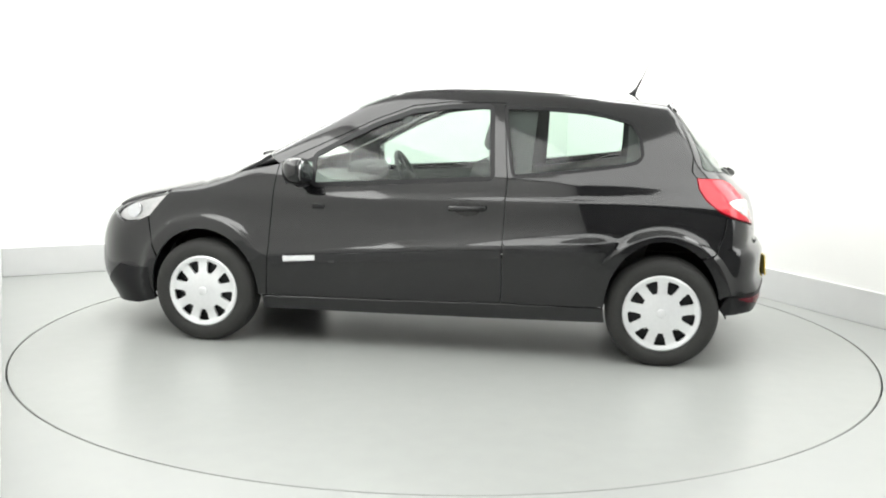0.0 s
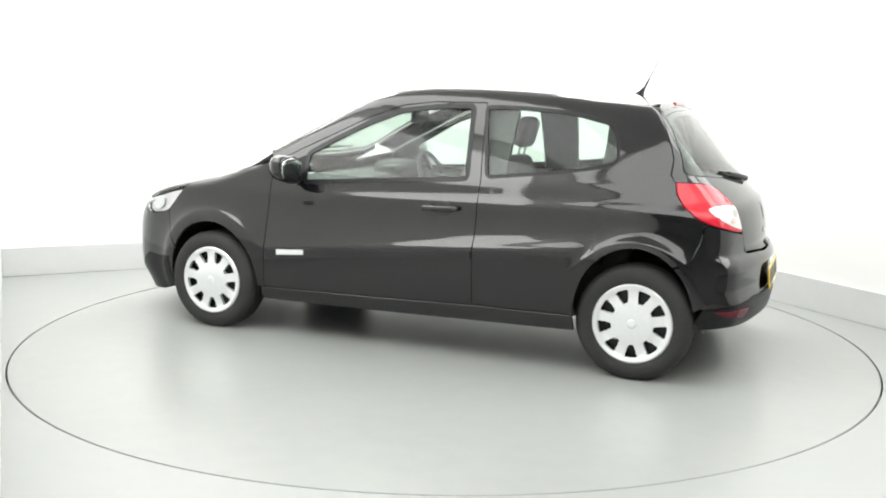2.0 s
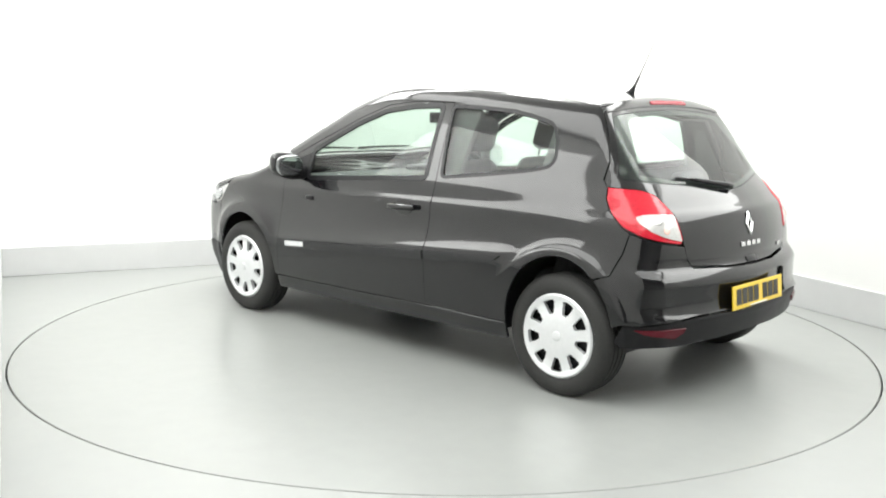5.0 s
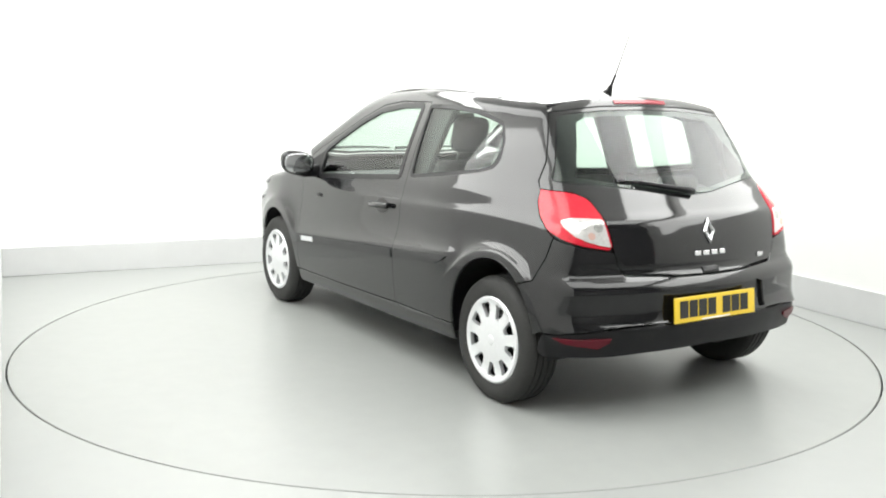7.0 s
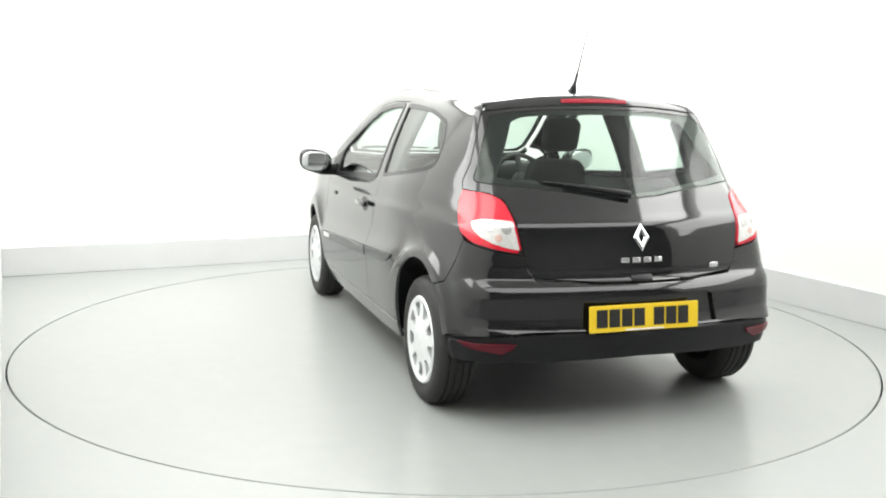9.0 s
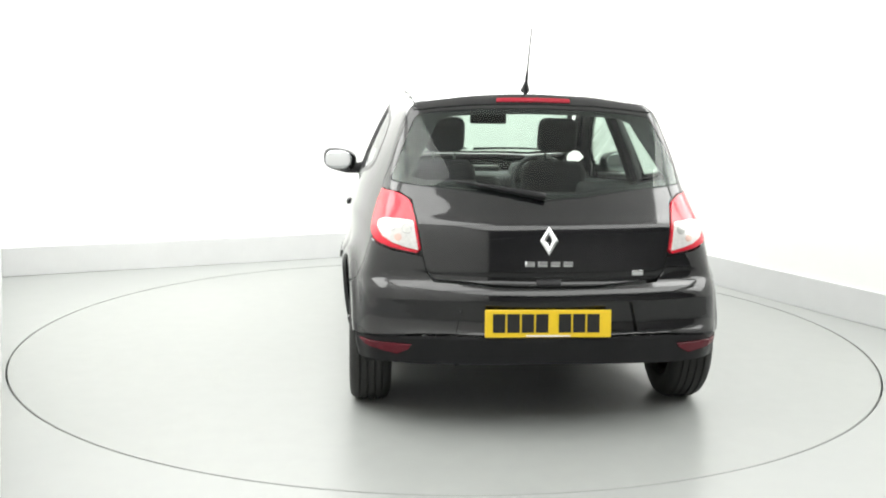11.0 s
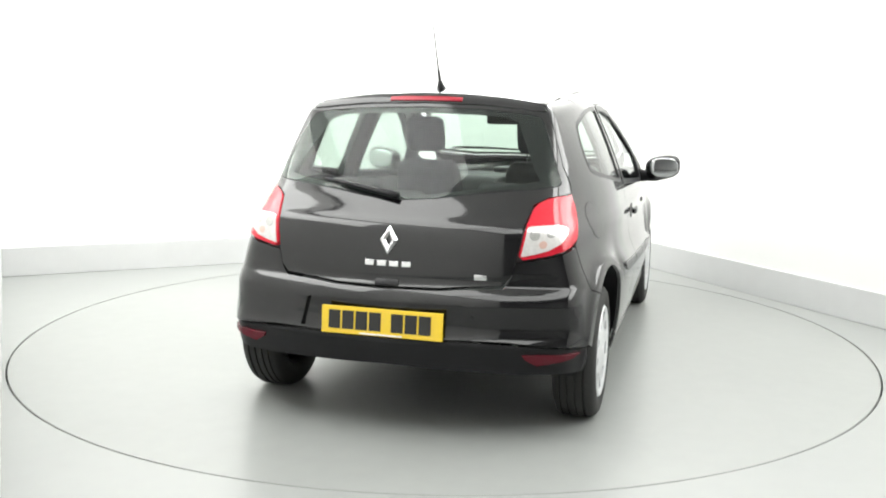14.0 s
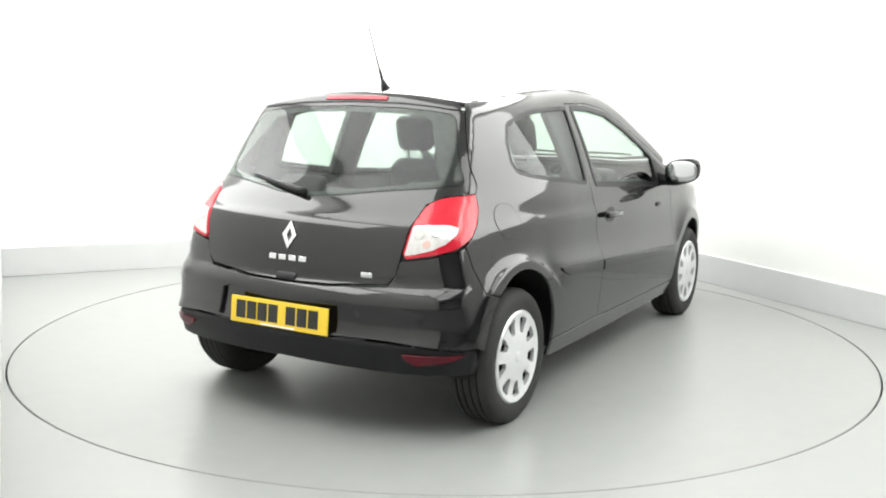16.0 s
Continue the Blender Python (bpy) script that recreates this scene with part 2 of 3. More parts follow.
def skin(x, y, z):
    """Below zero inside the body shell."""
    y = np.abs(y)
    wide = WIDE(z) * (1 - TAIL(z) * np.maximum(0, -.7 - x) ** 2 - NOSE(x))
    step = lambda a: 1 / (1 + np.exp(-np.clip(a, -40, 40)))
    # the ledge above the rub strip rises towards the tail; lips stand out round the wheel openings
    soft = lambda d, e: (d + np.sqrt(d * d + e * e)) / 2
    flare = lambda d, reach: np.exp(-soft(d, .008) / reach)        # full below the crease, fading above it
    ledge = flare(z - .524 - (.89 - x) * .0665, .040) * step((x + 1.02) / .03) * step((1.0 - x) / .03)
    shoulder = flare(z - .838 - (.2 - x) * .018, .022) * step((x + 1.30) / .12) * step((.45 - x) / .15)
    lip = flare(np.hypot(x - 1.2875, (z - .29) * .97) - .400, .035) + flare(np.hypot((x + 1.275) * 1.08, z - .30) - .396, .030)
    wide = wide + 0.029 * np.minimum(1, np.hypot(ledge, lip * step((z - .2) / .05))) + .008 * shoulder - .005
    crown = .165 - .065 / (1 + np.exp(-(x - .75) * 7))
    side = y - wide
    top = (z - (TOP(x) - crown * y * y)) * .85
    upper = np.clip((z - 1.04) / .30, 0, 1)                       # the tail is squarer up at the roof
    rear = (REAR(z) + (.26 - .14 * upper) * y * y - x) * .9
    front = x - (FRONT(z) - .38 * y * y)
    g = smax(side, top, .045)
    g = smax(g, rear, .085 - .055 * upper)
    return smax(g, front, .16)
CX, CY, RC = -.95, .30, .50
QUART = RC * math.pi / 2


CXF = 1.45


def solve_out(fx, fy, fz, reach=2.2):
    lo, hi = np.zeros_like(fx[0]), np.full_like(fx[0], reach)
    for _ in range(36):
        mid = (lo + hi) / 2
        inside = skin(fx[0] + fx[1] * mid, fy[0] + fy[1] * mid, fz[0] + fz[1] * mid) < 0
        lo, hi = np.where(inside, mid, lo), np.where(inside, hi, mid)
    return np.stack([fx[0] + fx[1] * lo, fy[0] + fy[1] * lo, fz[0] + fz[1] * lo], -1)


def wrap(v, z, nose=False):
    """From the distance v round the tail or nose (0 in the middle, plus on the left side) to the skin."""
    v, z = np.asarray(v, float), np.asarray(z, float)
    a, sg = np.abs(v), np.where(v < 0, -1.0, 1.0)
    e = 1.0 if nose else -1.0
    c = CXF if nose else CX
    ph = np.clip((a - CY) / RC, 0, math.pi / 2)
    bx = c - e * np.maximum(0, a - CY - QUART)
    p = solve_out((bx, e * np.cos(ph)), (np.minimum(a, CY), np.sin(ph)), (z, 0 * z))
    p[:, 1] *= sg
    return p


def tail(v, z):
    return wrap(v, z)


def nose(v, z):
    return wrap(v, z, True)


def lid(x, y):
    x, y = np.asarray(x, float), np.asarray(y, float)
    return solve_out((x, 0 * x), (y, 0 * x), (0 * x + 0.6, 1.0 + 0 * x), 1.5)


def unwrap(x, y, front=False):
    a, e, c = abs(y), (1.0 if front else -1.0), (CXF if front else CX)
    if (x - c) * e <= 0:
        v = CY + QUART + (c - x) * e
    elif a > CY:
        v = CY + RC * math.atan2(a - CY, (x - c) * e)
    else:
        v = a
    return math.copysign(v, y)


def one(fx, fy, fz):
    q = solve_out(*[(np.array([float(c[0])]), np.array([float(c[1])])) for c in (fx, fy, fz)])[0]
    return float(q[0]), float(q[1]), float(q[2])


def sd(x, z, front=False):
    """A point of the side view as tail (or nose) coordinates."""
    p = one((x, 0), (0.0, 1), (z, 0))
    return unwrap(p[0], p[1], front), z


def rr(y, z):
    """A point of the rear view."""
    p = one((0.0, -1), (abs(y), 0), (z, 0))
    return unwrap(p[0], math.copysign(p[1], y)), z


def te(x, y):
    """A point of the plan view, on the roof's edge."""
    p = one((x, 0), (y, 0), (0.6, 1))
    return unwrap(x, y), p[2]


def normals_at(p, h=0.002):
    x, y, z = p[:, 0], p[:, 1], p[:, 2]
    g = np.stack([skin(x + h, y, z) - skin(x - h, y, z), skin(x, y + h, z) - skin(x, y - h, z), skin(x, y, z + h) - skin(x, y, z - h)], -1)
    return g / (np.linalg.norm(g, axis=1, keepdims=True) + 1e-9)


def side_row(xs, zs):
    """Points of the side view as tail coordinates."""
    x, z = np.asarray(xs, float), np.asarray(zs, float)
    p = solve_out((x, 0 * x), (0 * x, 1 + 0 * x), (z, 0 * z))
    return [(unwrap(a, b), c) for a, b, c in p]


CREASES = []
xs = np.arange(-1.06, 1.04, .022)
for o in (-.024, -.014, -.007, 0, .007, .014, .022, .032, .046, .065, .09):
    CREASES += side_row(xs, .524 + (.89 - xs) * .0665 + o)
for o in (-.018, -.008, 0, .008, .016, .026, .04):
    CREASES += side_row(xs, .838 + (.2 - xs) * .018 + o)
an = np.radians(np.arange(-12, 193, 3.2))
for o in (-.028, -.018, -.010, -.003, .004, .012, .021, .033, .05):
    CREASES += side_row(1.2875 + (.412 + o) * np.cos(an), .29 + (.412 + o) / .97 * np.sin(an))
    CREASES += side_row(-1.275 + (.405 + o) / 1.08 * np.cos(an), .30 + (.405 + o) * np.sin(an))
ys = np.arange(0, .62, .03)
for zz in (.40, .408, .417, .426, .436, .446, .584, .592, .60, .608, .616, .624, .633, .642, .855, .862, .868, .874, .880, .887, .894, .902, .912):
    CREASES += [rr(y, zz) for y in ys]
CREASES = np.array([q for q in CREASES if q[1] > .19])


def dense(poly, step):
    out = []
    for (a, b), (c, d) in zip(poly, poly[1:] + poly[:1]):
        n = max(1, int(math.hypot(c - a, d - b) / step))
        out += [(a + (c - a) * k / n, b + (d - b) * k / n) for k in range(n)]
    return out


def soften(poly, times=1, cut=0.25):
    for _ in range(times):
        out = []
        for p, q in zip(poly, poly[1:] + poly[:1]):
            out += [(p[0] + (q[0] - p[0]) * cut, p[1] + (q[1] - p[1]) * cut), (p[0] + (q[0] - p[0]) * (1 - cut), p[1] + (q[1] - p[1]) * (1 - cut))]
        poly = out
    return poly


def rounded(poly, r, n=4):
    """Rounds each corner of an outline with about the radius r."""
    out = []
    for i in range(len(poly)):
        p, a, b = Vector(poly[i]), Vector(poly[i - 1]), Vector(poly[(i + 1) % len(poly)])
        u, w = a - p, b - p
        k = min(r, u.length * .45, w.length * .45)
        if k < 1e-5 or u.angle(w) > 2.75:
            out.append(tuple(p))
            continue
        u, w = p + u.normalized() * k, p + w.normalized() * k
        out += [tuple(u * (1 - t) ** 2 + p * 2 * t * (1 - t) + w * t * t) for t in [j / n for j in range(n + 1)]]
    return out


def area(poly):
    return sum(a * d - c * b for (a, b), (c, d) in zip(poly, poly[1:] + poly[:1])) / 2


def inset(poly, gap):
    """Moves a closed outline inwards by gap (outwards where gap is negative)."""
    q = np.array(poly)
    if area(poly) < 0:
        q = q[::-1]
    e = np.roll(q, -1, 0) - q
    n = np.stack([-e[:, 1], e[:, 0]], -1) / (np.linalg.norm(e, axis=1, keepdims=True) + 1e-9)
    m = n + np.roll(n, 1, 0)
    m /= np.maximum((m * m).sum(1, keepdims=True) / 2, 0.5)
    return [tuple(r) for r in (q + m * gap)]


def inside(pts, poly):
    x, y = pts[:, 0], pts[:, 1]
    res = np.zeros(len(pts), bool)
    for (a, b), (c, d) in zip(poly, poly[1:] + poly[:1]):
        if b == d:
            continue
        res ^= ((b > y) != (d > y)) & (x < (c - a) * (y - b) / (d - b) + a)
    return res


def near(pts, line):
    d = np.full(len(pts), 9.0)
    q = np.array(line)
    for i in range(0, len(q), 64):
        d = np.minimum(d, np.sqrt(((pts[:, None] - q[None, i:i + 64]) ** 2).sum(2)).min(1))
    return d


def panel(name, poly, fn, material, parent, holes=(), gap=0.0025, off=0.0, depth=0.018, step=0.028, flip=False, round_off=0, hole_gap=0.0, label=""):
    """A sheet of the skin inside an outline, with its edge folded in. Its mirror image where flip is set."""
    poly = soften(poly, round_off) if round_off else poly
    rim = dense(inset(poly, gap), step)
    cuts = [dense(inset(h, hole_gap), step) for h in holes]
    loops = [rim] + cuts
    lo, hi = np.min(rim, 0), np.max(rim, 0)
    gx, gy = np.meshgrid(np.arange(lo[0] + step / 2, hi[0], step), np.arange(lo[1] + step / 2, hi[1], step * 0.87))
    gx = gx + (np.arange(gx.shape[0]) % 2)[:, None] * step / 2
    pts = np.stack([gx.ravel(), gy.ravel()], -1)
    if fn is tail and off > -.02:
        extra = np.concatenate([CREASES, CREASES * [-1, 1]]) if lo[0] < 0 else CREASES
        extra = extra[(extra[:, 0] > lo[0]) & (extra[:, 0] < hi[0]) & (extra[:, 1] > lo[1]) & (extra[:, 1] < hi[1])]
        if len(extra):
            if len(pts):
                pts = pts[near(pts, extra) > .011]
            pts = np.concatenate([pts, extra])
    keep = inside(pts, rim)
    for c in cuts:
        keep &= ~inside(pts, c)
    pts = pts[keep]
    for c in loops:
        if len(pts):
            pts = pts[near(pts, c) > min(step * 0.55, .007)]
    flat, edges = [], []
    for c in loops:
        s = len(flat)
        flat += c
        edges += [(s + i, s + (i + 1) % len(c)) for i in range(len(c))]
    nb = len(flat)
    flat += [tuple(q) for q in pts]
    co, _, faces, orig, _, _ = geometry.delaunay_2d_cdt([Vector(q) for q in flat], edges, [], 0, 1e-6)
    co = np.array([(c.x, c.y) for c in co])
    mid = np.array([co[list(f)].mean(0) for f in faces])
    ok = inside(mid, rim)
    for c in cuts:
        ok &= ~inside(mid, c)
    p3 = fn(co[:, 0], co[:, 1])
    nn = normals_at(p3)
    p3 = p3 + nn * off
    tri = [list(f) for f, o in zip(faces, ok) if o]
    # make all faces look outwards
    out = []
    for f in tri:
        n = np.cross(p3[f[1]] - p3[f[0]], p3[f[2]] - p3[f[0]])
        out.append(f if n @ nn[f[0]] > 0 else f[::-1])
    count = {}
    for f in out:
        for i in range(3):
            k = (f[i], f[(i + 1) % 3])
            count[k] = count.get(k, 0) + 1
    border = [k for k in count if (k[1], k[0]) not in count]
    verts, norms = [tuple(p) for p in p3], [tuple(n) for n in nn]
    if depth:
        for a, b in border:
            t = p3[b] - p3[a]
            w = np.cross(t, nn[a])
            w = w / (np.linalg.norm(w) + 1e-9)
            s = len(verts)
            for i, fold, lean in ((a, 0.0, 0.5), (b, 0.0, 0.5), (b, depth, 0.0), (a, depth, 0.0)):
                verts.append(tuple(p3[i] - nn[i] * fold))
                norms.append(tuple(w * (1 - lean) + nn[i] * lean))
            out.append([s + 1, s, s + 3, s + 2])
    if flip:
        verts = [(x, -y, z) for x, y, z in verts]
        norms = [(x, -y, z) for x, y, z in norms]
        out = [f[::-1] for f in out]
    me = bpy.data.meshes.new(name)
    me.from_pydata(verts, [], out)
    me.polygons.foreach_set("use_smooth", [True] * len(me.polygons))
    me.update()
    me.normals_split_custom_set_from_vertices([Vector(n).normalized() for n in norms])
    return link(name, me, material, parent, label)


def arc(cx, cz, rx, rz, a0, a1, n=16):
    return [(cx + rx * math.cos(radians(a0 + (a1 - a0) * k / n)), cz + rz * math.sin(radians(a0 + (a1 - a0) * k / n))) for k in range(n + 1)]


car = new("car")
tagged(car, "glossy black three-door hatchback car parked on the turntable", "car")

# outlines, in side, rear and plan view
SHUT = [(.84, 1.012), (.862, .88), (.88, .67), (.89, .51), (.905, .34), (.908, .275)]          # wing to door
DOOR_REAR = [(-.425, .30), (-.43, .60), (-.436, .80), (-.442, .968), (-.405, 1.362)]
DOOR_TOP = [(-.405, 1.362), (-.1, 1.365), (.1, 1.342), (.3, 1.268), (.5, 1.172), (.7, 1.08), (.84, 1.012)]
ROOF_EDGE = [(.92, .655), (.7, .63), (.5, .595), (.2, .555), (-.3, .545), (-.8, .54), (-1.0, .535), (-1.1, .532), (-1.16, .53), (-1.22, .528), (-1.27, .525)]
WIN_D = [(.638, .90), (.156, .930), (-.365, .963), (-.338, 1.346), (-.12, 1.340), (.1, 1.312), (.3, 1.236), (.5, 1.136), (.638, 1.062)]
WIN_Q = [(-.47, .972), (-.76, 1.003), (-1.05, 1.042), (-1.13, 1.062), (-1.155, 1.10), (-1.14, 1.19), (-1.09, 1.272), (-.84, 1.325), (-.6, 1.342), (-.405, 1.345)]
WIN_D, WIN_Q = rounded(WIN_D, .03), rounded(WIN_Q, .035)
LAMP_IN = [(.672, .985), (.60, .977), (.552, .95), (.531, .868), (.511, .736)]                  # rear view
LAMP_OUT = [(.63, .757), (.70, .78)]
LAMP_SIDE = [(-1.56, .815), (-1.49, .872), (-1.45, .93), (-1.44, .982)]                         # side view
GATE_SIDE = [(.545, 1.330), (.592, 1.21), (.630, 1.10), (.664, 1.02), (.672, .985)]
GATE_LOW = [(.511, .736), (.497, .67), (.465, .636), (.22, .62)]


def both(build):
    for flip in (False, True):
        build(flip)


def side_panels(flip):
    s = lambda pts, f=False: [sd(x, z, f) for x, z in pts]
    # front wing
    panel("front_wing", s(SHUT) + s([(.94, .272)]) + s(arc(1.2875, .29, .328, .348, 183, 30)) + s([(1.60, .52), (1.63, .66), (1.636, .692), (1.56, .775), (1.48, .853), (1.3, .908), (1.1, .955)]),
          tail, PAINT, car, flip=flip)
    # door
    door = panel("door", s(SHUT[1:]) + s([(.2, .285)]) + s(DOOR_REAR) + s(DOOR_TOP[1:]), tail, PAINT, car, holes=[s(WIN_D)], flip=flip, hole_gap=0.0)
    panel("window_frame", s(WIN_D), tail, GLOSSTRIM, door, holes=[inset(s(WIN_D), .014)], gap=-.012, off=.003, depth=.012, flip=flip)
    panel("side_window", s(WIN_D), tail, GLASS, door, gap=-.004, off=-.010, depth=0, flip=flip, label="clear green-tinted side window glass").visible_shadow = False
    panel("rub_strip", s([(.88, .507), (.2, .552), (-.422, .593), (-.422, .545), (.2, .504), (.872, .460)]), tail, STRIP, door, off=.009, depth=.013, gap=0, flip=flip, label="satin black plastic rub strip")
    if not flip:
        panel("strip_badge", s([(.795, .508), (.61, .520), (.61, .492), (.795, .479)]), tail, CAP, door, off=.012, depth=.005, gap=0, flip=flip, label="small silver badge plate")
    panel("sail_panel", s([(.645, 1.055), (.82, .985), (.80, .90), (.645, .90)]), tail, TRIM, door, off=.005, depth=.006, gap=.003, flip=flip)
    panel("inner_trim", s([(.83, .30), (.83, .88), (.62, .895), (-.37, .955), (-.40, .32)]), tail, GREYTRIM, door, off=-.075, depth=.0, gap=.0, step=.06, flip=flip)
    # quarter panel with roof rail and windscreen pillar
    poly = s([(-.425, .30)]) + s(DOOR_REAR[1:]) + s(DOOR_TOP[1:]) + [te(*q) for q in ROOF_EDGE] + [rr(*q) for q in GATE_SIDE[:-1]] + s(LAMP_SIDE[::-1]) \
        + s([(-1.60, .79), (-1.585, .70), (-1.548, .60)]) + s(arc(-1.275, .30, .298, .362, 130, 0)) + s([(-.975, .30)])
    quarter = panel("quarter_panel", poly, tail, PAINT, car, holes=[s(WIN_Q)], flip=flip)
    panel("quarter_window", s(WIN_Q), tail, GLASS, quarter, gap=-.008, off=-.006, depth=0, flip=flip, label="fixed tinted rear quarter window").visible_shadow = False
    panel("window_seal", s(WIN_Q), tail, GLOSSTRIM, quarter, holes=[inset(s(WIN_Q), .013)], gap=-.006, off=.001, depth=.01, flip=flip)
    panel("rub_strip", s([(-.452, .595), (-.86, .622), (-.955, .627), (-.93, .605), (-.86, .580), (-.452, .548)]), tail, STRIP, quarter, off=.009, depth=.013, gap=0, flip=flip, label="satin black plastic rub strip")
    panel("inner_trim", s([(-.47, .32), (-.47, .955), (-1.14, 1.05), (-1.18, 1.25), (-1.24, 1.25), (-1.36, .95), (-1.4, .72), (-.98, .62)]), tail, GREYTRIM, quarter, off=-.06, depth=0, gap=0, step=.06, flip=flip)
    panel("pillar_trim", s([(-.335, .945), (-.335, 1.345), (-.585, 1.34), (-.56, .975)]), tail, DASH, quarter, off=-.035, depth=.03, gap=0, step=.05, flip=flip)
    panel("pillar_trim", s([(-1.07, 1.03), (-1.08, 1.30), (-1.26, 1.30), (-1.33, 1.05)]), tail, DASH, quarter, off=-.03, depth=.03, gap=0, step=.05, flip=flip)
    # sill
    panel("sill", s([(.935, .268), (.908, .272), (.2, .282), (-.425, .297), (-.975, .297), (-.985, .215), (.2, .20), (.93, .195)]), tail, PAINT, car, flip=flip, off=.003)
    # tail lamp
    lamp = [rr(*q) for q in LAMP_IN] + [rr(*q) for q in LAMP_OUT] + s(LAMP_SIDE)
    # dark sheet added behind the lamp to close its see-through corners
    panel("lamp_housing", lamp, tail, INK_SHADE, car, off=-.025, depth=0, gap=-.006, flip=flip)
    lampo = panel("tail_lamp", soften(lamp, 1, .18), tail, RED, car, off=.004, depth=.03, gap=.002, flip=flip, label="red tail lamp with clear reversing lens")
    white = [rr(*q) for q in [(.538, .872), (.60, .876), (.655, .876), (.686, .862), (.690, .835), (.670, .800), (.632, .778), (.58, .762), (.519, .749)]]
    panel("clear_lens", rounded(white, .012), tail, CLEAR, lampo, off=.007, depth=.004, gap=.003, step=.02, flip=flip, label="clear silvery reversing lens")
    for cy, cz, cr, m4 in ((.572, .838, .020, BULB), (.632, .845, .017, BULB), (.606, .802, .015, AMBER)):
        ring = [rr(cy + cr * math.cos(a), cz + cr * math.sin(a)) for a in np.linspace(0, 2 * math.pi, 15)[:-1]]
        panel("bulb_reflector", ring, tail, m4, lampo, off=.009, depth=.002, gap=0, step=.012, flip=flip)
    # dark backing added behind the tailgate joint so no light shows through
    panel("tailgate_seal", [rr(*q) for q in [(.55, 1.338), (.605, 1.22), (.66, 1.105), (.70, 1.0), (.64, .99), (.60, 1.09), (.53, 1.20), (.465, 1.31)]], tail, INK_SHADE, car, off=-.022, depth=0, gap=0, flip=flip)
    # headlamp
    f = lambda pts: [sd(x, z, True) for x, z in pts]
    hp = f([(1.49, .852), (1.636, .81), (1.76, .775), (1.86, .725), (1.90, .68), (1.82, .655), (1.72, .665), (1.645, .695), (1.565, .775)])
    head = panel("headlamp", hp, nose, CLEAR, car, off=-.03, depth=.0, gap=.003, flip=flip, label="clear headlamp under a smooth lens")
    panel("lens", hp, nose, LENS, head, off=.003, depth=0, gap=.003, flip=flip).visible_shadow = False
    panel("projector", f([(1.70, .76), (1.78, .75), (1.80, .70), (1.76, .675), (1.70, .70)]), nose, CHROME, head, off=-.012, depth=.02, gap=0, step=.015, flip=flip, round_off=1)


both(side_panels)

# tailgate
half = [rr(0, 1.362), rr(.25, 1.357), rr(.43, 1.34)] + [rr(*q) for q in GATE_SIDE] + [rr(*q) for q in LAMP_IN[1:]] + [rr(*q) for q in GATE_LOW[1:]] + [rr(0, .617)]
WIN_T = [rr(0, 1.338), rr(.25, 1.332), rr(.42, 1.319), rr(.522, 1.306), rr(.574, 1.19), rr(.611, 1.09), rr(.640, 1.024), rr(.60, 1.016), rr(.395, .997), rr(.15, .966), rr(0, .956)]


def mirrored(h):
    return h + [(-v, z) for v, z in h[-2:0:-1]]


gate = panel("tailgate", mirrored(half), tail, PAINT, car, holes=[rounded(mirrored(WIN_T), .03)], gap=.003, hole_gap=-.002)
panel("rear_window", rounded(mirrored(WIN_T), .03), tail, GLASS, gate, gap=.003, off=.002, depth=0, label="tinted curved rear window glass").visible_shadow = False
panel("window_border", mirrored(WIN_T), tail, GLOSSTRIM, gate, holes=[mirrored([rr(*q) for q in [(0, 1.316), (.25, 1.310), (.38, 1.300), (.43, 1.279), (.485, 1.17), (.53, 1.085), (.556, 1.045), (.50, 1.034), (.36, 1.015), (.15, .986), (0, .977)]])], gap=-.012, off=-.004, depth=0)
panel("inner_trim", mirrored([rr(0, .93), rr(.35, .955), rr(.58, .98), rr(.50, .70), rr(.45, .66), rr(0, .65)]), tail, GREYTRIM, gate, off=-.05, depth=0, gap=0, step=.07)
panel("brake_light", mirrored([rr(0, 1.378), rr(.10, 1.377), rr(.165, 1.374), rr(.165, 1.361), rr(0, 1.363)]), tail, BRAKE, gate, off=.012, depth=.012, gap=0, step=.012, label="long red high-level brake light")

panel("spoiler", mirrored([rr(0, 1.398), rr(.25, 1.388), rr(.42, 1.366), rr(.52, 1.345), rr(.535, 1.326), rr(.48, 1.330), rr(.42, 1.338), rr(.25, 1.352), rr(0, 1.358)]), tail, PAINT, gate, off=.006, depth=.03, gap=0, step=.015)

# rear bumper, upper painted part, plate recess and lower valance
B_TOP = [rr(0, .612), rr(.22, .614), rr(.46, .628), rr(.49, .665), rr(.505, .73), rr(.63, .750), rr(.70, .773)] + [sd(-1.597, .787), sd(-1.582, .70), sd(-1.545, .60)] \
    + [sd(x, z) for x, z in arc(-1.275, .30, .298, .362, 131, 170, 9)]
upper = B_TOP + [sd(-1.62, .385), rr(.76, .385), rr(.70, .40), rr(.50, .418), rr(.40, .42), rr(0, .42)]
recess = [rr(0, .565), rr(.30, .565), rr(.345, .55), rr(.37, .455), rr(.375, .43), rr(0, .43)]
bumper = panel("rear_bumper", mirrored(upper), tail, PAINT, car, holes=[mirrored(recess)], label="glossy black rear bumper")
panel("plate_recess", mirrored(recess), tail, PAINT, bumper, off=-.017, depth=0, gap=-.012)
panel("valance", mirrored([rr(0, .416), rr(.40, .416), rr(.50, .414), rr(.70, .396), rr(.76, .381), sd(-1.62, .381), sd(-1.575, .30), sd(-1.60, .27), rr(.70, .282), rr(.55, .278), rr(.36, .286), rr(0, .296)]),
      tail, TRIM, bumper, off=-.008, depth=.03, label="matt black lower valance")
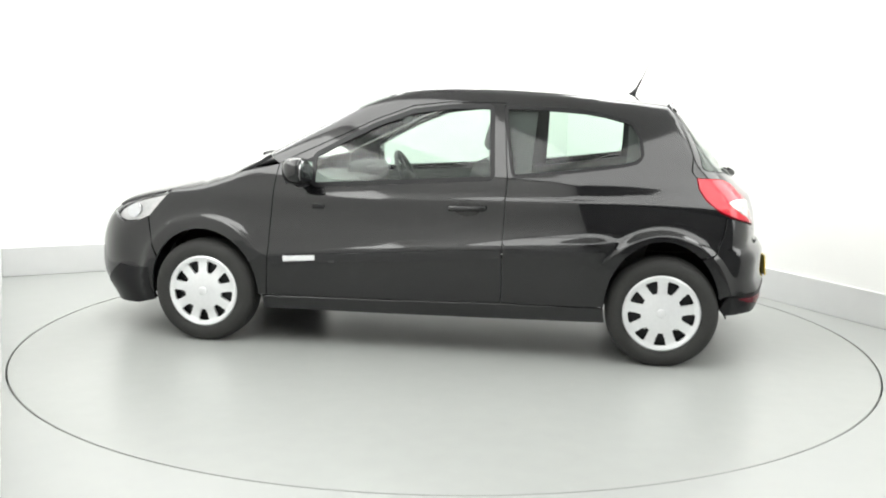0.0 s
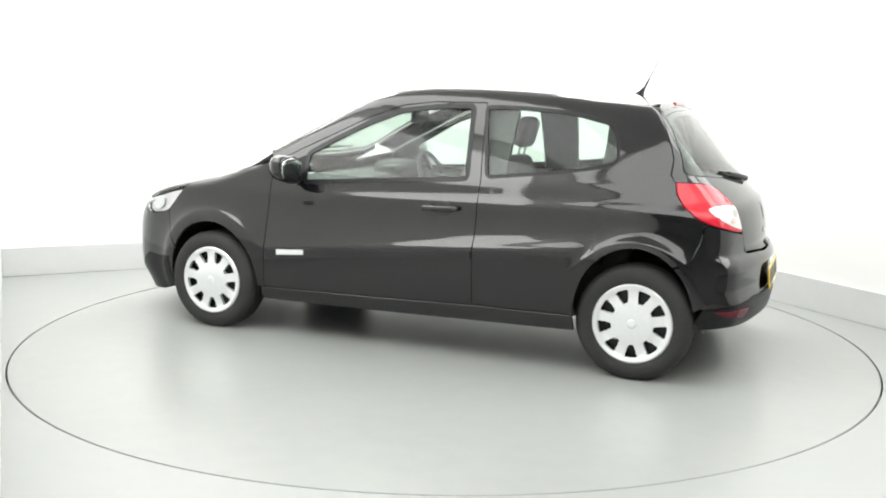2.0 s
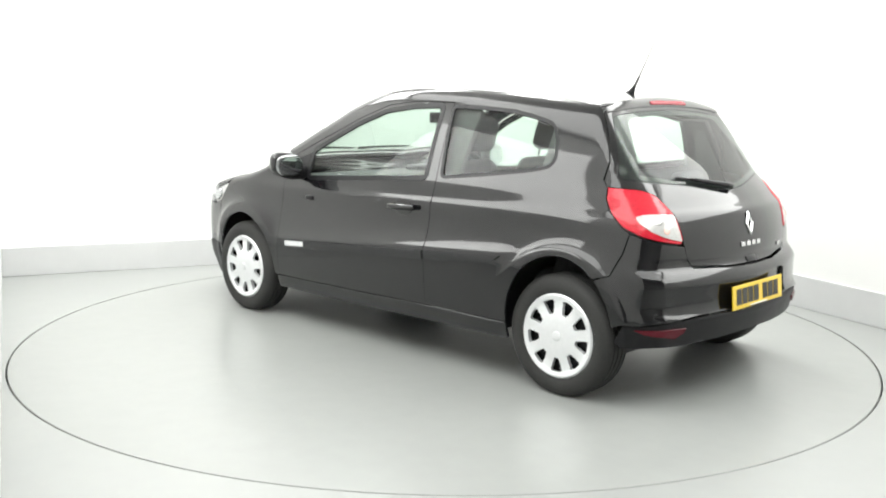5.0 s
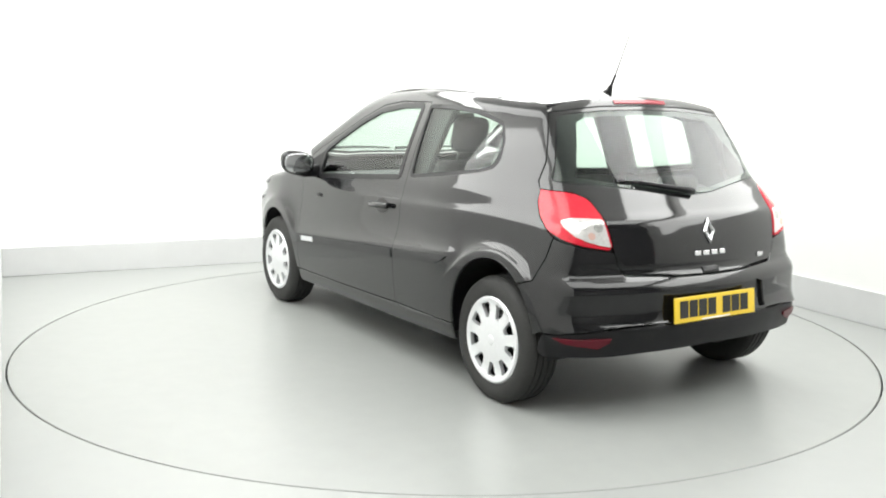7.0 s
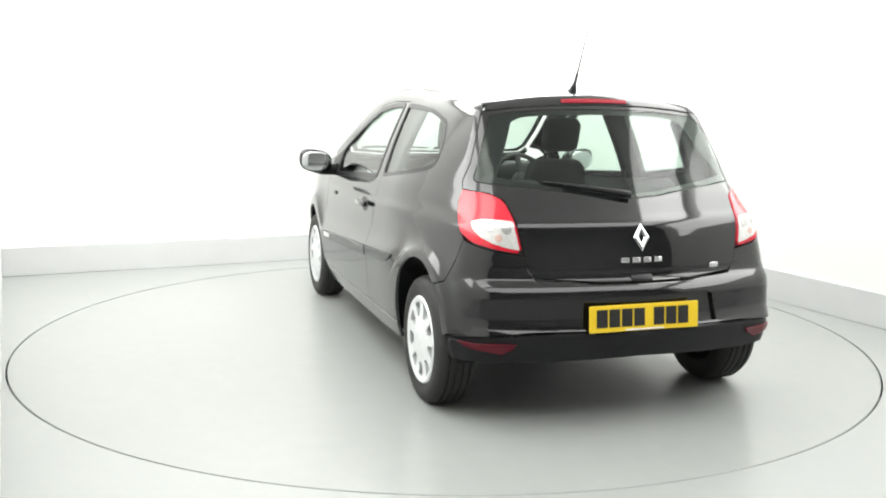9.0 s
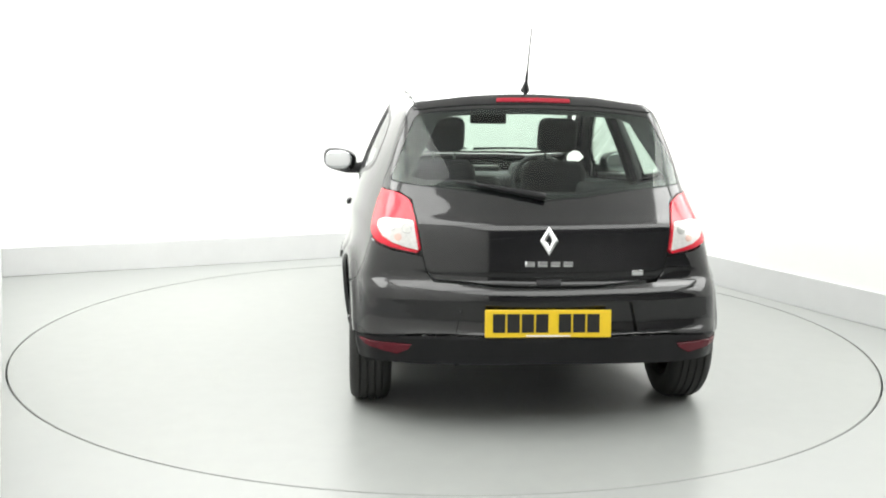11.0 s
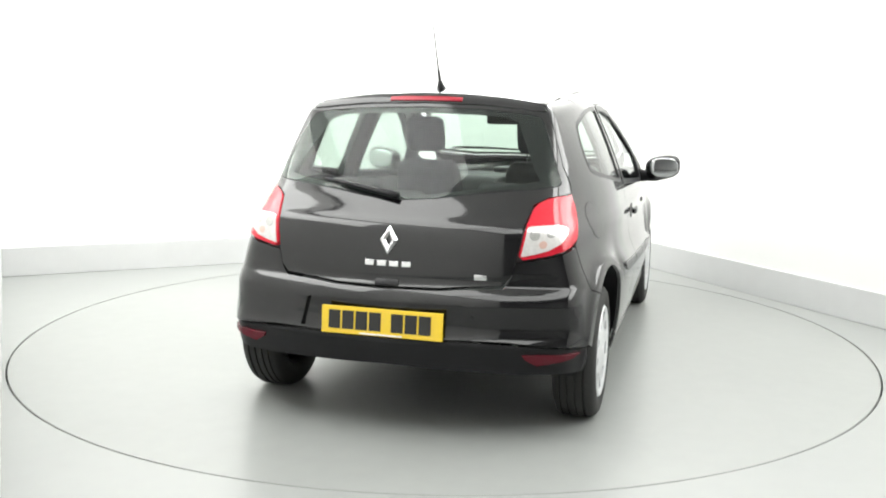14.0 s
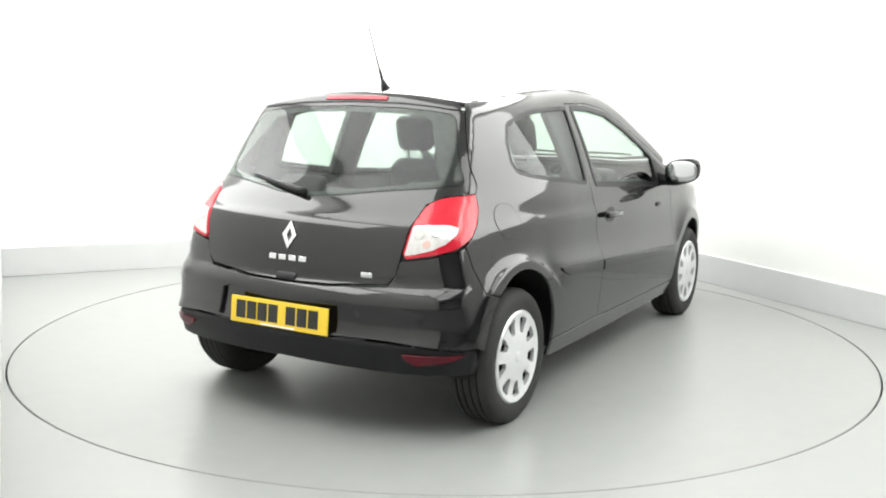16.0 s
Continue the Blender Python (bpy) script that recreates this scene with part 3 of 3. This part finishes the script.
for sgn in (1, -1):
    panel("reflector", [(sgn * v, z) for v, z in [rr(.765, .368), rr(.66, .370), rr(.555, .368), rr(.565, .350), rr(.61, .325), rr(.66, .335), rr(.74, .350)]], tail, DARKRED, bumper, off=.002, depth=.01, gap=0, label="dark red rear reflector")

# top panels
TOPM = lambda pts: pts + [(x, -y) for x, y in pts[::-1] if y > 0]
roof = panel("roof", TOPM([(.335, 0.0), (.315, .3), (.245, .552)] + [(x, y) for x, y in ROOF_EDGE if x < .24] + [(-1.30, .40), (-1.318, .25), (-1.328, 0.0)]), lid, PAINT, car, step=.035)
panel("headlining", TOPM([(.30, 0.0), (.2, .50), (-.5, .50), (-1.2, .45), (-1.25, 0.0)]), lid, HEADLINE, roof, off=-.045, depth=0, gap=0, step=.08)
# dark sheet added under the roof's rear edge, blocks the bright wall behind
panel("roof_gutter", TOPM([(-1.17, 0.0), (-1.17, .545), (-1.285, .54), (-1.33, .40), (-1.35, 0.0)]), lid, INK_SHADE, roof, off=-.016, depth=0, gap=0, step=.04)
shield = panel("windscreen", TOPM([(.337, 0.0), (.317, .3), (.25, .549), (.5, .590), (.7, .625), (.92, .65), (1.0, .62), (1.08, .4), (1.11, 0.0)]), lid, GLASS, car, off=-.003, depth=0, gap=.004, step=.04, label="clear green-tinted windscreen")
shield.visible_shadow = False
panel("screen_border", TOPM([(.337, 0.0), (.317, .3), (.25, .549), (.5, .590), (.7, .625), (.92, .65), (1.0, .62), (1.08, .4), (1.11, 0.0)]), lid, GLOSSTRIM, shield,
      holes=[inset(TOPM([(.337, 0.0), (.317, .3), (.25, .549), (.5, .590), (.7, .625), (.92, .65), (1.0, .62), (1.08, .4), (1.11, 0.0)]), .035)], off=-.005, depth=0)
panel("scuttle", TOPM([(1.115, 0.0), (1.085, .4), (1.0, .63), (.93, .655), (.95, .68), (1.12, .66), (1.16, .4), (1.19, 0.0)]), lid, TRIM, car, off=-.006, depth=.02)
edge = []
for x, z in [(1.12, .950), (1.3, .905), (1.48, .853), (1.60, .82), (1.76, .775), (1.86, .74)]:
    q = one((x, 0), (0.0, 1), (z, 0))
    edge.append((x, q[1]))
panel("bonnet", TOPM([(1.195, 0.0), (1.165, .4), (1.125, .66)] + edge + [(1.93, .4), (1.97, 0.0)]), lid, PAINT, car, step=.04)

# front bumper and grille
fb = [sd(1.88, .70, True), sd(1.82, .652, True), sd(1.72, .66, True), sd(1.64, .688, True), sd(1.635, .66, True), sd(1.605, .52, True)] \
    + [sd(x, z, True) for x, z in arc(1.2875, .29, .328, .348, 28, 2, 5)] + [sd(1.63, .20, True), sd(1.75, .17, True), (.5, .16), (.0, .16)]
fbumper = panel("front_bumper", mirrored([(0.0, .74), (.45, .72)] + fb), nose, PAINT, car, holes=[mirrored([(0.0, .40), (.42, .40), (.52, .36), (.48, .24), (.0, .23)])], label="glossy black front bumper")
panel("front_valance", mirrored([(0.0, .23), (.5, .24), sd(1.86, .395, True), sd(1.76, .385, True), sd(1.645, .395, True), sd(1.625, .20, True), sd(1.75, .165, True), (.5, .15), (.0, .15)]), nose, TRIM, fbumper, off=.004, depth=.03, gap=0)
panel("grille", mirrored([(0.0, .42), (.45, .42), (.55, .37), (.50, .22), (.0, .21)]), nose, TRIM, fbumper, off=-.03, depth=0)


# ---- car details ----
def skin_box(name, v, z, wv, wz, thick, material, parent, lift=0.0, turn=0.0, bevel=0.004, label="", fn=tail):
    """A small rounded plate that lies on the skin."""
    p = fn(np.array([v]), np.array([z]))
    n = Vector(normals_at(p)[0])
    up = Vector((0, 0, 1))
    t = up.cross(n).normalized()
    up = n.cross(t)
    m = Matrix((t, up, n)).transposed().to_4x4()
    m.translation = Vector(p[0]) + n * lift
    b = bmesh.new()
    block(b, (-wv / 2, -wz / 2, -thick), (wv / 2, wz / 2, thick), bevel, m @ Matrix.Rotation(radians(turn), 4, "Z"))
    smooth(b)
    return part(name, b, material, parent, label)


def wheel(x, side):
    w = new("wheel")
    w.parent = car
    w.location = (x, .735 * side, .293)
    if side < 0:
        w.rotation_euler = (0, 0, math.pi)
    tagged(w, "black road wheel with a silver plastic cover")
    b = bmesh.new()
    prof = [(.195, .078), (.215, .092), (.245, .095), (.272, .090), (.287, .078), (.293, .066)]
    for g in (.045, .012, -.022, -.052):
        prof += [(.298, g + .011), (.298, g + .005), (.289, g + .004), (.289, g - .003), (.298, g - .004)]
    prof += [(.293, -.068), (.285, -.08), (.25, -.095), (.21, -.09), (.195, -.078)]
    lathe(b, prof, 72, shut=True)
    smooth(b)
    t = part("tyre", b, RUBBER, w, "black rubber tyre")
    t.data.set_sharp_from_angle(angle=radians(40))
    b = bmesh.new()
    lathe(b, [(.196, .07), (.18, .03), (.17, -.06), (.19, -.08)], 48)
    lathe(b, [(.185, .035), (.06, .045), (.001, .046)], 48)
    part("rim", b, STEEL, w)
    # cover with nine openings
    b = bmesh.new()
    rad = [.001, .03, .060, .090, .108, .116, .124, .132, .142, .152, .160, .168, .176, .187, .198, .205]
    hgt = [.092, .0918, .0912, .0895, .0875, .0862, .0850, .0842, .0838, .0838, .0842, .085, .087, .092, .093, .086]
    n = 216
    grid = [[b.verts.new((r * math.sin(2 * math.pi * k / n), h, r * math.cos(2 * math.pi * k / n))) for r, h in zip(rad, hgt)] for k in range(n)]
    per = n // 9
    for k in range(n):
        q = (k + .5) % per - per / 2
        for j in range(len(rad) - 1):
            rmid = (rad[j] + rad[j + 1]) / 2
            wid = 4.9 + (rmid - .11) * 30
            if .108 < rmid < .176 and abs(q) < wid and not ((rmid > .168 or rmid < .116) and abs(q) > wid - 1.2):
                continue
            b.faces.new((grid[k][j], grid[k][j + 1], grid[(k + 1) % n][j + 1], grid[(k + 1) % n][j]))
    bmesh.ops.recalc_face_normals(b, faces=b.faces)
    if sum(f.normal.y for f in b.faces) < 0:
        bmesh.ops.reverse_faces(b, faces=b.faces)
    bmesh.ops.remove_doubles(b, verts=b.verts, dist=.0004)
    rim_e = [e for e in b.edges if e.is_boundary]
    r = bmesh.ops.extrude_edge_only(b, edges=rim_e)
    for v in r["geom"]:
        if isinstance(v, bmesh.types.BMVert):
            v.co.y -= .02
    smooth(b)
    c = part("wheel_cover", b, CAP, w, "silver nine-spoke plastic wheel cover")
    c.data.set_sharp_from_angle(angle=radians(35))
    b = bmesh.new()
    lathe(b, [(.001, .0945), (.02, .0942), (.024, .093), (.024, .09)], 24)
    smooth(b)
    part("centre_badge", b, CAP, w)
    for k in range(4):
        b = bmesh.new()
        a = math.radians(45 + 90 * k)
        lathe(b, [(.001, .062), (.009, .062), (.010, .05), (.010, .035)], 8)
        bmesh.ops.translate(b, verts=b.verts, vec=(.118 * math.cos(a), 0, .118 * math.sin(a)))
        part("wheel_bolt", b, CHROME, w)
    return w


for wx in (1.2875, -1.2875):
    for sg in (1, -1):
        wheel(wx, sg)

# inner wheel arches and underbody
for wx in (1.2875, -1.2755):
    for sg in (1, -1):
        b = bmesh.new()
        n = 24
        rows = []
        for k in range(n + 1):
            a = math.radians(-8 + 196 * k / n)
            xx, zz = wx + .345 * math.cos(a), .30 + .368 * math.sin(a)
            out_y = one((xx, 0), (0.0, 1), (max(zz, .15), 0))[1] - .022
            rows.append([b.verts.new((xx, sg * yy, zz)) for yy in (out_y, .60, .50)])
        for p, q in zip(rows, rows[1:]):
            b.faces.new((p[0], p[1], q[1], q[0]))
            b.faces.new((p[1], p[2], q[2], q[1]))
        b.faces.new([r[2] for r in rows])
        smooth(b)
        part("wheel_arch_liner", b, TRIM, car)
b = bmesh.new()
block(b, (-.95, -.50, .215), (1.95, .50, .29), .02)
block(b, (-1.72, -.48, .35), (-.93, .48, .41), .02)
block(b, (-.88, -.76, .22), (.90, .76, .28), .02)
block(b, (-1.80, -.45, .30), (-1.55, .45, .42), .02)
block(b, (1.55, -.60, .20), (2.0, .60, .60), .05)
part("underbody", b, TRIM, car)
b = bmesh.new()
tube(b, [(-1.30, .35, .25), (-1.60, .36, .265), (-1.74, .36, .28)], .022, 12)
part("exhaust_pipe", b, STEEL, car)


def mirror_part(sg):
    b = bmesh.new()
    m = Matrix.Translation((.675, sg * .945, .982)) @ Matrix.Rotation(radians(-8 * sg), 4, "Z")
    bmesh.ops.create_uvsphere(b, u_segments=28, v_segments=18, radius=1.0)
    for v in b.verts:
        x, y, z = v.co
        k = lambda a, e: math.copysign(abs(a) ** e, a)
        deep = .050 if x < 0 else .085
        v.co = Vector((deep * (k(x, .35) if x < 0 else k(x, .9)), .105 * k(y, .72), .074 * k(z, .72)))
        v.co.z += .012 * v.co.y * sg / .1
        v.co.y -= .02 * sg * max(0, v.co.x) / .08
    bmesh.ops.transform(b, matrix=m, verts=b.verts)
    smooth(b)
    h = part("door_mirror", b, PAINT, car, "glossy black door mirror housing")
    b = bmesh.new()
    tube(b, [(.69, sg * .785, .928), (.69, sg * .83, .925), (.68, sg * .90, .925), (.675, sg * .97, .930)], [.045, .036, .034, .022], 14)
    smooth(b)
    part("mirror_arm", b, TRIM, h)
    b = bmesh.new()
    bmesh.ops.create_uvsphere(b, u_segments=28, v_segments=16, radius=1.0)
    for v in b.verts:
        x, y, z = v.co
        v.co = Vector((-.047 + .006 * x, .088 * math.copysign(abs(y) ** .75, y), .060 * math.copysign(abs(z) ** .75, z)))
    bmesh.ops.transform(b, matrix=m, verts=b.verts)
    smooth(b)
    part("mirror_glass", b, MIRROR, h, "silvery mirror glass")


for sg in (1, -1):
    mirror_part(sg)

    # door handle over a flat dark oval that paints in the hollow's shade
    v0 = CY + QUART - CX
    v, z = v0 - .235, .802
    h = skin_box("door_handle", sg * v, z + .002, .205, .030, .013, PAINT, car, .024, 1.5 * sg, .009, "black door handle")
    shade_oval = [sd(-.235 + .072 * math.cos(a), z - .002 + .040 * math.sin(a)) for a in np.linspace(0, 2 * math.pi, 25)[:-1]]
    panel("handle_hollow", shade_oval, tail, INK_SHADE, h, off=.0015, depth=.003, gap=0, step=.02, flip=sg < 0)
    skin_box("lock", sg * (v - .098), z + .004, .012, .012, .003, STEEL, h, .031, 0, .003)
    skin_box("side_repeater", sg * (v0 + .60), .785, .07, .024, .004, GLOSSTRIM, car, .002, 0, .003)

# fuel flap on the right side
flap = [sd(-1.30 + .085 * math.cos(a) * (1 if abs(math.cos(a)) < .8 else .95), .865 + .075 * math.sin(a)) for a in np.linspace(0, 2 * math.pi, 21)[:-1]]
panel("fuel_flap", flap, tail, PAINT, car, off=.0015, depth=.003, gap=0, step=.02, flip=True)
panel("flap_joint", flap, tail, INK_SHADE, car, holes=[inset(flap, .004)], off=.0008, depth=0, gap=-.003, step=.02, flip=True)

# antenna
b = bmesh.new()
tube(b, [(-1.095, 0, 1.412), (-1.108, 0, 1.43), (-1.125, 0, 1.46)], [.030, .018, .008], 12)
smooth(b)
ant = part("antenna", b, TRIM, car, "thin black whip antenna on the roof")
b = bmesh.new()
tube(b, [(-1.122, 0, 1.452), (-1.148, 0, 1.505), (-1.152, 0, 1.512), (-1.24, 0, 1.70)], [.0075, .0065, .0038, .0028], 8)
part("whip", b, TRIM, ant)

# number plate: characters as plain bars
b = bmesh.new()
PLATE = Matrix.Translation((-1.882, 0.006, .472)) @ Matrix.Rotation(radians(5), 4, "Y")
block(b, (-.004, -.257, -.057), (.004, .257, .057), .003, PLATE)
plate = part("number_plate", b, YELLOW, car, "yellow number plate with dark bars")
y0 = .225
for k, wid in enumerate((.05, .05, .05, .05, None, .05, .05, .05)):
    if wid is None:
        y0 -= .035
        continue
    b = bmesh.new()
    block(b, (-.0058, y0 - wid, -.036), (-.0035, y0, .040), .0, PLATE)
    part("plate_bar", b, INK_SHADE, plate)
    y0 -= .058
b = bmesh.new()
block(b, (-.0058, -.09, -.053), (-.0035, .09, -.047), 0, PLATE)
part("plate_bar", b, WHITEINK, plate)

# diamond badge, model name and trim mark as plain chrome shapes
p = tail(np.array([0.0]), np.array([.80]))[0]
tilt = Matrix.Translation((p[0] - .001, 0, .803)) @ Matrix.Rotation(radians(14), 4, "Y")
b = bmesh.new()
o, i = [(.037, 0), (0, .060), (-.037, 0), (0, -.060)], [(.013, 0), (0, .026), (-.013, 0), (0, -.026)]
vo = [b.verts.new((-.002, y, z)) for y, z in o]
vi = [b.verts.new((-.002, y, z)) for y, z in i]
vm = [b.verts.new((-.007, (y + c) / 2, (z + d) / 2)) for (y, z), (c, d) in zip(o, i)]
for k in range(4):
    j = (k + 1) % 4
    b.faces.new((vo[k], vo[j], vm[j], vm[k]))
    b.faces.new((vm[k], vm[j], vi[j], vi[k]))
bmesh.ops.recalc_face_normals(b, faces=b.faces)
bmesh.ops.transform(b, matrix=tilt, verts=b.verts)
part("diamond_badge", b, CHROME, gate, "chrome diamond-shaped badge")
for k in range(4):
    skin_box("name_bar", .078 - .052 * k, .708, .038, .022, .002, CHROME, gate, .002, 0, .001)
skin_box("trim_mark", rr(-.375, .668)[0], .668, .05, .022, .002, CHROME, gate, .002, 0, .001)
skin_box("tailgate_catch", 0, .632, .10, .03, .006, GLOSSTRIM, gate, .0, 0, .003)

# rear wiper
b = bmesh.new()
for q0, q1, w0, w1, lift in (((.0, .962), (.28, 1.005), .028, .013, .018), ((.02, .970), (.35, 1.020), .011, .008, .010)):
    a = tail(np.linspace(q0[0], q1[0], 8), np.linspace(q0[1], q1[1], 8))
    nn = normals_at(a)
    tube(b, [tuple(x) for x in a + nn * lift], list(np.linspace(w0, w1, 8) * .6), 8)
smooth(b)
part("rear_wiper", b, TRIM, gate, "black rear wiper on the glass")
# front wipers
for y0, y1, x0, x1 in ((.55, .05, 1.0, 1.075), (.0, -.5, 1.08, 1.02)):
    b = bmesh.new()
    a = lid(np.linspace(x0, x1, 8), np.linspace(y0, y1, 8))
    tube(b, [tuple(x) for x in a + normals_at(a) * .016], [.010, .009, .008, .008, .007, .007, .006, .006], 8)
    part("front_wiper", b, TRIM, car)


# ---- inside the car ----
def cushion(b, lo, hi, bev, m=None):
    block(b, lo, hi, bev, m, 4)


def seat(y):
    s = new("front_seat")
    s.parent = car
    s.location = (.125, y, 0)
    tagged(s, "charcoal fabric front seat with a headrest")
    b = bmesh.new()
    cushion(b, (-.25, -.25, .38), (.27, .25, .53), .06, None)
    smooth(b)
    part("seat_cushion", b, FABRIC, s)
    lean = Matrix.Translation((-.26, 0, .50)) @ Matrix.Rotation(radians(-16), 4, "Y")
    b = bmesh.new()
    cushion(b, (-.06, -.235, -.06), (.07, .235, .58), .06, lean)
    for v in b.verts:
        if v.co.z > .8:
            v.co.y *= 1 - .28 * min(1, (v.co.z - .8) / .25)
    smooth(b)
    part("backrest", b, FABRIC, s)
    b = bmesh.new()
    cushion(b, (-.045, -.112, .635), (.055, .112, .835), .048, lean)
    smooth(b)
    hr = part("headrest", b, FABRIC, s)
    for yy in (-.06, .06):
        b = bmesh.new()
        tube(b, [lean @ Vector((0, yy, .56)), lean @ Vector((0, yy, .70))], .007, 8)
        part("headrest_post", b, CHROME, hr)


for y in (.32, -.32):
    seat(y)
b = bmesh.new()
cushion(b, (-1.12, -.62, .38), (-.66, .62, .54), .06)
smooth(b)
bench = part("rear_seat", b, FABRIC, car, "charcoal fabric rear bench seat")
for y0, y1 in ((-.60, -.02), (.02, .60)):
    b = bmesh.new()
    cushion(b, (-.06, y0, 0), (.06, y1, .50), .05, Matrix.Translation((-1.10, 0, .47)) @ Matrix.Rotation(radians(-18), 4, "Y"))
    smooth(b)
    part("backrest", b, FABRIC, bench)
    b = bmesh.new()
    ym = (y0 + y1) / 2 * 1.15
    cushion(b, (-.04, ym - .13, .47), (.04, ym + .13, .56), .035, Matrix.Translation((-1.10, 0, .47)) @ Matrix.Rotation(radians(-18), 4, "Y"))
    smooth(b)
    part("headrest", b, FABRIC, bench)
b = bmesh.new()
block(b, (-1.66, -.50, .55), (-1.2, .50, .58), .01)
part("boot_floor", b, GREYTRIM, car)
b = bmesh.new()
block(b, (.52, -.68, .62), (1.02, .68, .90), .08, None, 5)
block(b, (.44, -.12, .45), (.70, .12, .90), .05, None, 4)
block(b, (.50, -.54, .84), (.72, -.20, .975), .05, None, 4)
smooth(b)
dash = part("dashboard", b, DASH, car, "dark grey moulded dashboard")
b = bmesh.new()
block(b, (.40, -.10, .93), (.52, .10, .965), .015, None, 3)
part("display_hood", b, DASH, dash)
for y in (-.09, .09, .55, -.60):
    b = bmesh.new()
    lathe(b, [(.001, .006), (.034, .006), (.042, 0), (.05, -.01)], 20)
    bmesh.ops.transform(b, matrix=Matrix.Translation((.445 if abs(y) < .2 else .525, y, .80)) @ Matrix.Rotation(radians(90), 4, "Z"), verts=b.verts)
    part("air_vent", b, STEEL, dash)
b = bmesh.new()
STEER = Matrix.Translation((.33, -.36, .86)) @ Matrix.Rotation(radians(-65), 4, "Y")
n = 40
prof = [(.185 + .016 * math.cos(2 * math.pi * k / 8), .016 * math.sin(2 * math.pi * k / 8)) for k in range(8)]
lathe(b, prof, n, "z", True)
lathe(b, [(.001, .03), (.05, .028), (.065, .01), (.06, -.03)], 24, "z")
for a in (0, 180, 270):
    block(b, (.05, -.02, -.008), (.18, .02, .012), .006, Matrix.Rotation(radians(a), 4, "Z"))
bmesh.ops.transform(b, matrix=STEER, verts=b.verts)
smooth(b)
part("steering_wheel", b, DASH, car, "dark three-spoke steering wheel")
b = bmesh.new()
block(b, (.26, -.115, 1.235), (.29, .115, 1.30), .012, None, 3)
tube(b, [(.28, 0, 1.29), (.30, 0, 1.38)], .012, 8)
part("rear_view_mirror", b, TRIM, car)
b = bmesh.new()
block(b, (-.9, -.66, .27), (.9, .66, .30), .01)
part("cabin_floor", b, FABRIC, car)


# the shell is trued to its outer measures; the wheels keep theirs
done = set()
for ob in car.children_recursive:
    chain = [ob.name, ob.parent.name]
    if ob.type != "MESH" or ob.data.name in done or any(n.startswith("wheel") and "liner" not in n for n in chain) or any(n.startswith("front_seat") for n in chain):
        continue
    done.add(ob.data.name)
    for v in ob.data.vertices:
        x, y, z = v.co
        v.co = (x * 1.003 - .0038, y * (.9993 - .0131 * x + .0021 * z), z * 1.0086 + .0117)


# ---- movement ----
SPIN = [(0.0, 170.74), (1.0, 163.96), (2.0, 157.14), (3.0, 150.28), (4.0, 143.40), (5.0, 136.50), (6.0, 129.59), (7.0, 122.66), (8.0, 115.72), (9.0, 108.77), (10.0, 101.79), (11.0, 94.79), (12.0, 87.77), (13.0, 80.74), (14.0, 73.71), (15.0, 66.69), (16.0, 59.70)]


def motions():
    rows = [(t, pose(0, 0, 0, 0, 0, a) @ pose(0.034, -0.280, 0)) for t, a in SPIN]
    walk(car, rows)
    walk(turntable, [(t, pose(0, 0, 0, 0, 0, a)) for t, a in SPIN])


motions()
